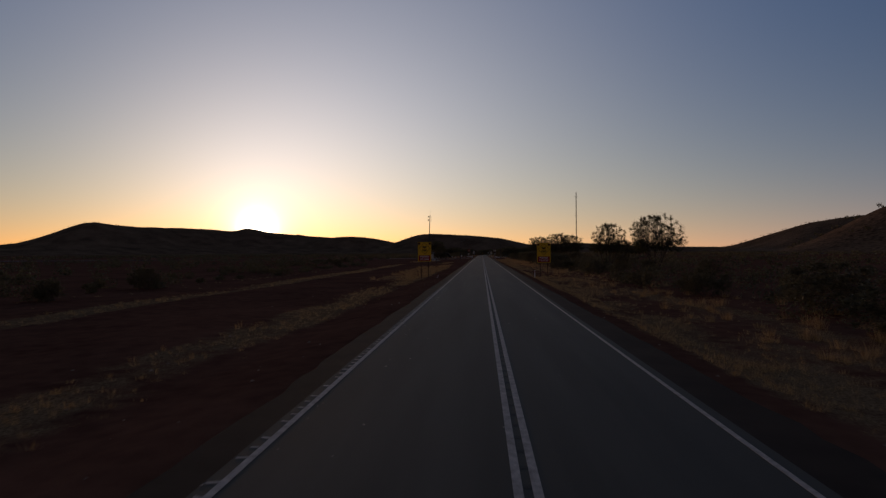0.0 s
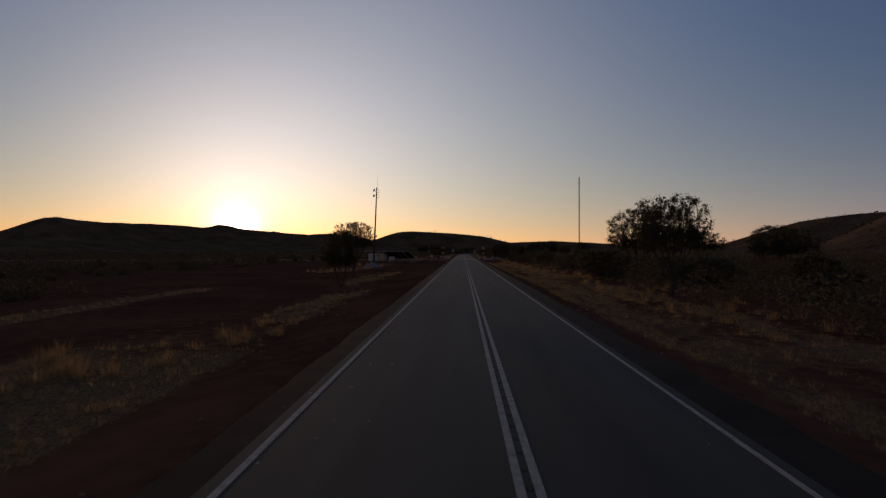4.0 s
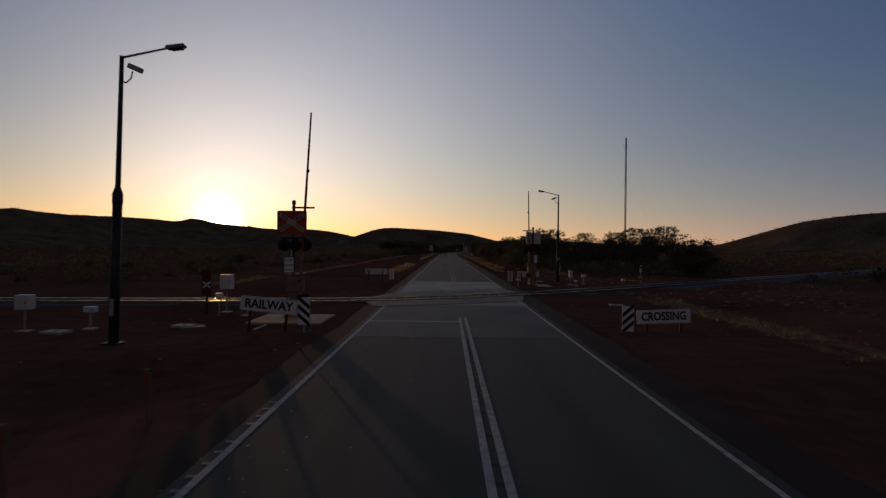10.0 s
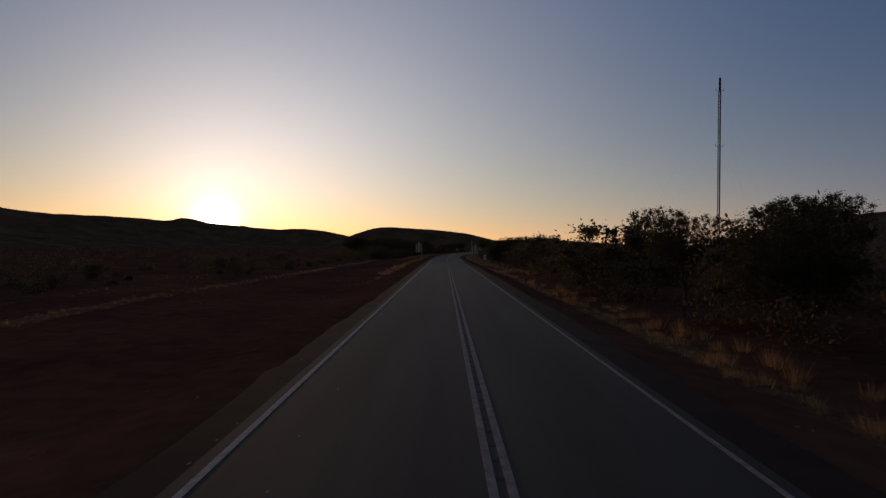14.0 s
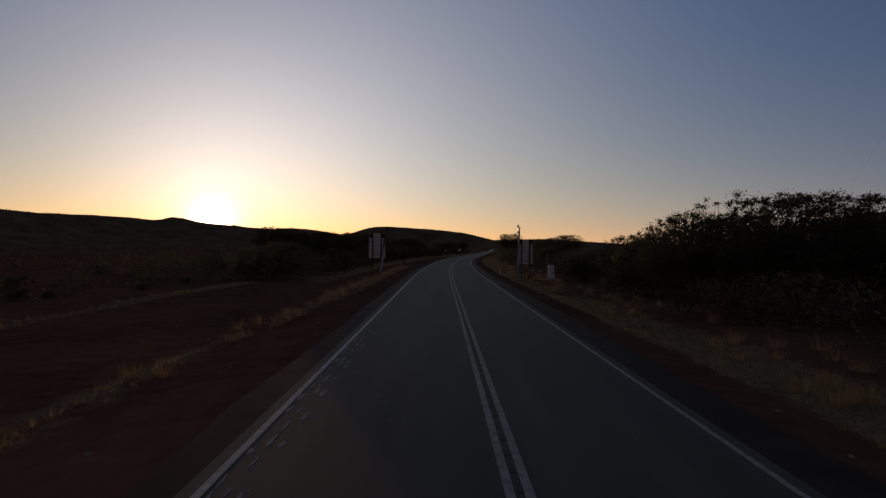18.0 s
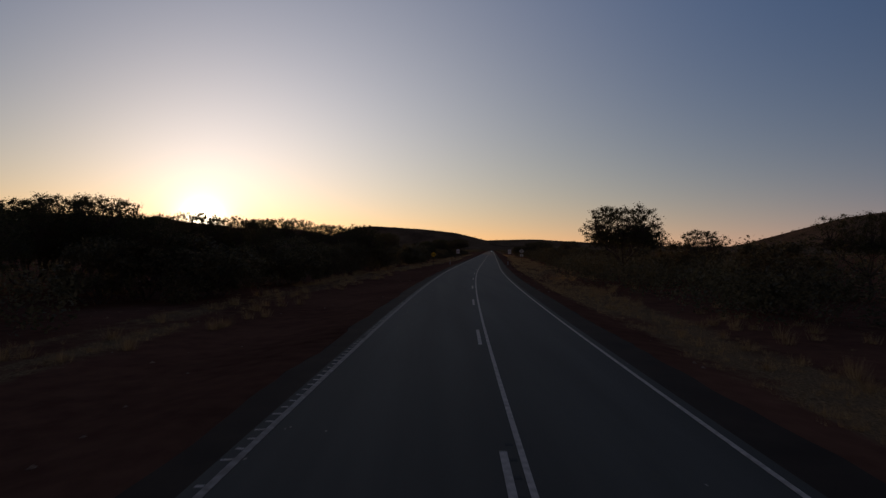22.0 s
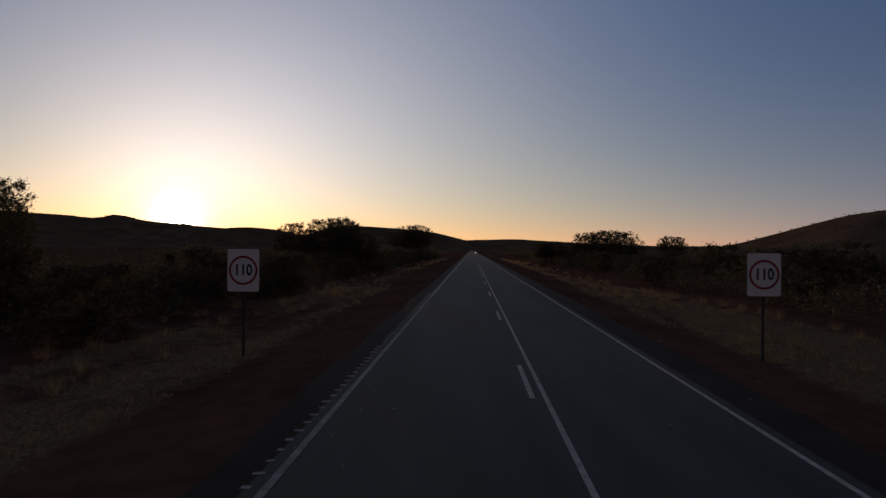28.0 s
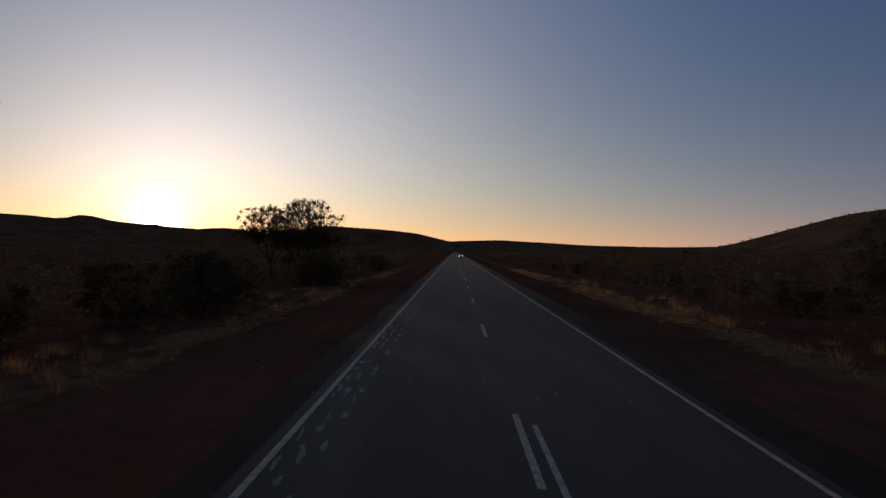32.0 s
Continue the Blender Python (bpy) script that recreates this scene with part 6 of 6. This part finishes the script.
# x, y, height, variant, width
for x, y, h, k, w, lb in (
    (21.9, 100.7, 8.4, 2, 0.66, ""), (25.4, 85.5, 8.9, 5, 0.79, ""), (14.1, 143.6, 7.3, 1, 0.75, ""), (23.9, 182.5, 9.4, 5, 0.92, ""), (28.5, 186.5, 9.0, 2, 0.9, ""),
    (-11.4, 152.8, 5.2, 2, 0.62, ""), (-14.3, 174.6, 7.0, 6, 0.86, LONE), (39.5, 360.0, 7.9, 2, 1.0, ""), (35.3, 361.5, 7.6, 5, 1.0, ""), (31.6, 363.0, 6.8, 0, 0.8, ""), (36.4, 276.8, 6.0, 4, 1.0, ""), (43.0, 374.0, 6.4, 1, 1.0, ""), (31.0, 279.0, 5.0, 0, 1.0, ""),
    (11.9, 346.9, 5.3, 5, 0.9, ""), (10.9, 381.2, 5.0, 0, 0.75, ""), (22.4, 389.1, 6.8, 3, 0.9, ""), (15.0, 396.0, 6.5, 1, 0.72, ""), (15.6, 355.0, 6.3, 4, 1.1, ""), (17.2, 360.0, 7.2, 5, 1.0, ""),
    (37.9, 413.5, 8.2, 2, 0.9, ""), (30.0, 405.0, 6.5, 0, 1.0, ""), (15.6, 484.0, 5.4, 2, 1.1, ""), (18.6, 490.5, 5.6, 4, 1.1, ""), (25.0, 480.0, 5.0, 1, 1.0, ""),
    (17.5, 602.0, 7.4, 0, 1.05, ""), (29.9, 588.8, 6.0, 3, 0.9, ""), (-22.4, 613.2, 4.8, 1, 1.0, ""), (-14.0, 630.4, 6.5, 3, 1.0, ""), (-11.0, 636.2, 6.9, 5, 0.9, ""), (-12.2, 641.0, 6.6, 0, 0.9, ""),
    (-24.0, 742.0, 6.8, 2, 1.0, ""), (-2.8, 722.0, 5.3, 2, 0.55, ""), (-13.5, 717.0, 8.0, 3, 0.9, ""), (2.2, 770.2, 6.9, 2, 1.0, ""), (-2.1, 772.5, 6.6, 5, 0.82, ""), (40.9, 715.7, 6.0, 3, 0.85, ""),
    (50.6, 689.9, 9.4, 2, 1.0, ""), (45.0, 684.0, 8.2, 4, 1.0, ""), (42.7, 794.5, 6.5, 1, 1.0, ""), (58.0, 796.7, 5.9, 0, 1.0, ""), (47.1, 799.1, 7.0, 2, 1.15, ""), (51.5, 803.0, 6.9, 5, 1.1, ""),
    (39.9, 813.9, 4.9, 4, 0.9, ""), (13.3, 807.7, 7.9, 6, 1.04, LONE), (13.3, 863.4, 9.0, 2, 0.85, ""), (9.4, 866.0, 8.5, 1, 0.8, ""), (-17.8, 551.8, 5.6, 1, 0.9, ""), (-19.6, 565.9, 5.8, 4, 0.95, ""), (-22.5, 557.0, 6.2, 2, 0.9, ""), (-21.0, 576.0, 5.8, 5, 0.9, ""), (-17.2, 586.0, 5.2, 2, 0.8, ""), (-15.5, 603.0, 5.0, 4, 0.8, ""), (-25.0, 545.5, 6.0, 0, 0.9, ""),
    (-7.8, 652.0, 6.1, 1, 0.62, ""), (-10.9, 652.6, 5.8, 4, 0.72, ""), (-15.2, 655.0, 5.8, 2, 0.7, ""), (-25.9, 660.2, 9.0, 1, 0.8, ""), (-31.0, 664.0, 9.2, 0, 0.8, ""), (-36.5, 670.0, 9.4, 4, 0.85, ""), (-20.5, 657.5, 7.8, 3, 0.7, ""),
    (-1.0, 700.5, 5.2, 2, 0.8, ""), (-4.5, 707.0, 5.0, 5, 0.9, ""), (-18.8, 744.7, 8.6, 4, 0.72, ""), (42.7, 688.1, 7.8, 3, 0.9, ""), (55.0, 694.0, 9.8, 5, 0.9, ""), (21.1, 566.6, 5.2, 2, 0.9, ""), (34.4, 621.6, 6.0, 5, 1.0, ""),
    (11.5, 481.0, 5.2, 2, 0.9, ""), (14.0, 479.0, 6.0, 5, 1.0, ""), (17.0, 480.0, 6.2, 2, 1.0, ""), (20.0, 479.0, 6.2, 5, 1.0, ""), (23.0, 481.0, 5.6, 2, 1.0, ""), (11.8, 374.6, 5.2, 2, 0.8, ""), (13.2, 364.0, 5.2, 5, 0.8, ""),
    (-31.0, 566.0, 6.2, 2, 1.1, ""), (-36.0, 574.0, 6.4, 4, 1.1, ""), (6.3, 776.0, 5.5, 2, 0.8, ""), (3.5, 774.0, 7.4, 4, 0.9, ""), (-24.0, 589.0, 6.7, 2, 1.0, ""), (-27.0, 590.0, 6.6, 5, 1.0, ""), (-21.0, 588.0, 6.5, 0, 0.9, ""), (19.0, 336.0, 4.6, 2, 1.0, ""), (23.0, 338.0, 4.9, 5, 1.0, ""), (27.0, 336.0, 4.8, 2, 1.0, ""), (46.0, 190.0, 7.2, 2, 1.0, ""), (52.0, 195.0, 7.0, 5, 1.0, ""), (40.0, 200.0, 6.4, 0, 1.0, ""), (-20.3, 594.0, 5.8, 5, 0.9, ""), (-18.0, 595.0, 6.0, 2, 0.8, ""), (-15.6, 594.0, 5.7, 0, 0.7, ""), (-29.4, 568.0, 6.6, 2, 1.0, ""), (-26.5, 568.0, 6.6, 5, 1.0, ""), (-23.6, 568.0, 6.6, 2, 1.0, ""), (-20.7, 568.0, 6.1, 5, 0.8, ""), (-32.0, 565.0, 7.2, 0, 0.9, ""), (-35.0, 565.0, 7.5, 1, 0.9, ""), (-32.4, 650.0, 8.2, 4, 0.75, ""), (-29.5, 650.0, 8.3, 1, 0.7, ""), (15.5, 502.0, 4.6, 2, 0.9, ""), (18.0, 501.0, 5.0, 5, 0.9, ""), (20.5, 503.0, 5.3, 2, 0.9, ""), (-28.7, 592.0, 6.2, 2, 1.1, ""), (39.8, 816.0, 4.8, 5, 0.8, ""), (42.3, 816.0, 5.1, 2, 0.8, ""), (45.3, 816.0, 5.0, 5, 0.8, "")):
    tree(x, y, h, k, w, lb or "dark-leaved spreading acacia tree in dry scrub")


def scrub_edge(s, side):
    """How far from the centre line the scrub starts."""
    if side < 0:
        return 30 if s < 150 else (46 if s < 300 else (28 if s < 415 else (22 if s < 505 else (15.5 - 2.0 * step(620, 720, s)))))
    return 14 if s < 100 else (14 if s < 296 else (17 if s < 330 else (10.0 if s < 425 else (12.5 if s < 520 else (14.0 + 2.5 * step(640, 760, s))))))


def scrub_tall(s, side):
    """How high the scrub stands."""
    if side < 0:
        return 1.6 if s < 505 else (3.6 if s < 690 else 2.8)
    return 2.2 if s < 100 else (2.9 if s < 285 else 1.5 if s < 325 else (4.4 if s < 430 else (3.6 if s < 520 else (3.2 if s < 715 else (3.4 if s < 800 else 1.6)))))


near = []
for i in range(430):
    side = -1 if i % 2 else 1
    s = 20 + 900 * ((i * 0.6180339) % 1.0)
    if side < 0 and s < 505 and prng.random() < 0.55:
        s = 515 + 380 * prng.random()
    lat = scrub_edge(s, side) + prng.random() ** 1.7 * 16
    if side > 0 and abs(s - 300) < 28 and lat < 30:
        lat += 18
    x, y, a = road_at(s, side * lat)
    if y > 290 and abs(y - rail_y(x)) < 5:
        continue
    h = scrub_tall(s, side) * prng.uniform(0.7, 1.3)
    if i >= 285:
        h = min(h, 2.6)
        near.append((x, y, ground_z(s, side * lat) - 0.15, h, h * prng.uniform(0.55, 0.8)))
        continue
    lb = "rounded dark green roadside shrub" if h > 2.6 else "low grey-green saltbush shrub in dry grass"
    plant("shrub", SHRUBS, prng.randrange(6), x, y, ground_z(s, side * lat) - 0.1, h, 3.0, prng.uniform(0, 360), lb, "shrub", "roadside shrubs", prng.uniform(0.9, 1.3))


def scrub_stuff(name, places, label, seed, per=60, leaf=(0.30, 0.15), mat=None):
    """Many bushes in one mesh: each a mound of leaf clumps."""
    rs = np.random.default_rng(seed)
    cs = []
    for x, y, z, h, w in places:
        u = rs.normal(size=(per, 3))
        u /= np.linalg.norm(u, axis=1)[:, None]
        u *= (rs.uniform(0.25, 1, per) ** 0.4)[:, None]
        lump = 1 + 0.35 * np.sin(u[:, 0] * 5 + x) * np.cos(u[:, 1] * 6 + y)
        c = u * np.array([w, w, h * 0.5]) * lump[:, None]
        c[:, 2] += h * 0.48
        cs.append(c + np.array([x, y, z]))
    v, f = leaf_quads(rs, np.concatenate(cs), *leaf)
    return tagged(new(name, fast_mesh(name, v, f, mat or M_SCRUB)), label, "scrub", kind="stuff")


for s0, s1, side, la, lb, ha, hb, n in ((514, 566, 1, 11.5, 25.0, 2.2, 3.5, 75), (770, 850, 1, 15.0, 34.0, 2.0, 3.3, 70), (786, 830, 1, 17.0, 34.0, 3.0, 4.2, 60), (574, 628, 1, 10.5, 26.0, 2.4, 3.6, 90), (600, 700, 1, 13.5, 26.0, 2.0, 3.2, 60), (505, 560, -1, 14.0, 30.0, 1.8, 3.0, 60)):
    for _ in range(n):
        s, lat = prng.uniform(s0, s1), side * prng.uniform(la, lb)
        x, y, a = road_at(s, lat)
        h = prng.uniform(ha, hb)
        near.append((x, y, ground_z(s, lat) - 0.15, h, h * prng.uniform(0.55, 0.85)))
mid, far = [], []
for _ in range(1500):
    s = prng.uniform(-20, 930)
    side = prng.choice((-1, 1))
    lat = scrub_edge(s, side) + prng.random() ** 1.6 * 24
    x, y, a = road_at(s, side * lat)
    if abs(y - rail_y(x)) < 5 or (side < 0 and 235 < s < 300 and lat < 60) or (side > 0 and abs(s - 300) < 26 and lat < 32):
        continue
    h = scrub_tall(s, side) * prng.uniform(0.35, 0.95)
    h = min(h, 2.9)
    near.append((x, y, ground_z(s, side * lat) - 0.15, h, h * prng.uniform(0.5, 0.9)))
scrub_stuff("scrub", near, "dense dark roadside scrub of many bushes", 5, 230, (0.22, 0.11))
for _ in range(2600):
    s = prng.uniform(0, 1250)
    side = prng.choice((-1, 1))
    lat = scrub_edge(s, side) + 18 + prng.random() ** 1.3 * 120
    x, y, a = road_at(s, side * lat)
    if abs(y - rail_y(x)) < 6:
        continue
    h = prng.uniform(1.0, 2.6) * (1.25 if prng.random() < 0.2 else 0.85)
    if side > 0 and s > 870 and prng.random() < 0.22:
        h *= 1.6
    mid.append((x, y, ground_z(s, side * lat) - 0.2, h, h * prng.uniform(0.6, 1.0)))
scrub_stuff("scrub", mid, "dark scrub covering the plain", 6, 70, (0.5, 0.26))
for _ in range(4200):
    s = 300 + 2400 * prng.random() ** 0.9
    side = prng.choice((-1, 1))
    lat = 140 + (60 + 0.55 * s) * prng.random() ** 0.8 if s < 950 else 11 + (0.75 * s) * prng.random() ** 1.2
    x, y, a = road_at(s, side * lat)
    h = prng.uniform(1.5, 3.6)
    far.append((x, y, -0.5, h, h * prng.uniform(0.8, 1.6)))
scrub_stuff("scrub", far, "dark bushes fading into the distance", 7, 26, (1.2, 0.7))
# scrub along the hills' crests
tops = []
for x, y, z in crest_points:
    for _ in range(3):
        h = prng.uniform(3.0, 8.0) if math.hypot(x, y - 400) > 2500 else prng.uniform(2.0, 4.5)
        tops.append((x + prng.uniform(-16, 16), y + prng.uniform(-16, 16), z - 1.0, h, h * prng.uniform(0.6, 1.2)))
scrub_stuff("scrub", tops, "thin scrub on the crest of the hills", 8, 7, (3.0, 1.8))


# ======================= dry grass =======================
def grass_stuff(name, places, label, seed, blades=14, spread=0.16):
    """Tufts of dry grass: thin blades fanned from a point."""
    rs = np.random.default_rng(seed)
    p = np.asarray(places)
    n = len(p)
    base = np.repeat(p[:, :3], blades, 0)
    h = np.repeat(p[:, 3], blades) * rs.uniform(0.5, 1.15, n * blades)
    a = rs.uniform(0, 2 * math.pi, n * blades)
    out = rs.uniform(0.1, 0.75, n * blades) * h
    foot = base + np.stack([np.cos(a), np.sin(a), 0 * a], 1) * (rs.uniform(0, spread, n * blades))[:, None]
    tip = foot + np.stack([np.cos(a) * out, np.sin(a) * out, h], 1)
    w = np.stack([-np.sin(a), np.cos(a), 0 * a], 1) * np.minimum(0.003 + 0.018 * np.repeat(p[:, 3], blades), 0.008)[:, None]
    v = np.stack([foot - w, foot + w, tip], 1).reshape(-1, 3)
    f = np.arange(3 * n * blades).reshape(-1, 3)
    return tagged(new(name, fast_mesh(name, v, f, M_GRASS)), label, "grass", kind="stuff")


grng = random.Random(8)
left_grass, right_grass = [], []
for _ in range(420000):
    s = grng.uniform(-5, 900)
    side = grng.choice((-1, 1))
    lat = side * (5.4 + 26 * grng.random() ** 1.5)
    g = veg(s, lat)
    if grng.random() > g * g * 1.1 or abs(lat) < 5.5:
        continue
    x, y, a = road_at(s, lat)
    if abs(y - rail_y(x)) < 3.5:
        continue
    (left_grass if side < 0 else right_grass).append((x, y, ground_z(s, lat) - 0.02, grng.uniform(0.08, 0.24) * (0.75 + 0.9 * max(0.0, noise.noise(Vector((s * 0.55, lat * 0.7, 2.0)))))))
grass_stuff("dry_grass", left_grass, "pale dry grass tufts along the verge", 3)
grass_stuff("dry_grass", right_grass, "pale dry grass tufts along the verge", 4)
# tall hummocks of dry grass standing out of the verge
hummocks = []
for s0, s1, la, lb, n in ((0, 262, 9.5, 17.0, 620), (322, 346, 11.0, 15.0, 60), (345, 420, 6.6, 9.0, 90), (425, 520, 7.4, 11.5, 150), (520, 735, 7.5, 14.0, 420), (735, 860, 9.2, 13.0, 170), (326, 362, -8.4, -6.2, 150), (64, 128, -13.5, -7.5, 230), (185, 235, -24.0, -17.0, 70), (405, 500, -8.6, -7.0, 70), (487, 540, -7.9, -6.3, 90), (560, 735, -15.5, -9.5, 330), (735, 860, -13.5, -9.6, 120)):
    for _ in range(n):
        s, lat = grng.uniform(s0, s1), grng.uniform(la, lb)
        if noise.noise(Vector((s * 0.12, lat * 0.3, 6.0))) < -0.15:
            continue
        x, y, a = road_at(s, lat)
        hummocks.append((x, y, ground_z(s, lat) - 0.03, grng.uniform(0.28, 0.62)))
grass_stuff("grass_hummocks", hummocks, "tall pale hummocks of dry grass on the verge", 9, 70, 0.30)
# stones strewn on the red earth
stones = Geo()
for _ in range(1100):
    s = grng.uniform(0, 860)
    lat = grng.choice((-1, 1)) * (4.9 + 9 * grng.random() ** 1.6)
    x, y, a = road_at(s, lat)
    r = grng.uniform(0.02, 0.075)
    z = ground_z(s, lat)
    pts = [(x + r * grng.uniform(0.6, 1.2) * math.cos(t) * 1.2, y + r * grng.uniform(0.6, 1.2) * math.sin(t), z - 0.01) for t in (0, 1.05, 2.1, 3.14, 4.2, 5.2)]
    stones.put(pts + [(x, y, z + r * grng.uniform(0.5, 0.9))], [(i, (i + 1) % 6, 6) for i in range(6)])
tagged(new("stones", stones.mesh("stones", M_CONCRETE)), "small brown stones strewn on the verge", "stones", kind="stuff")
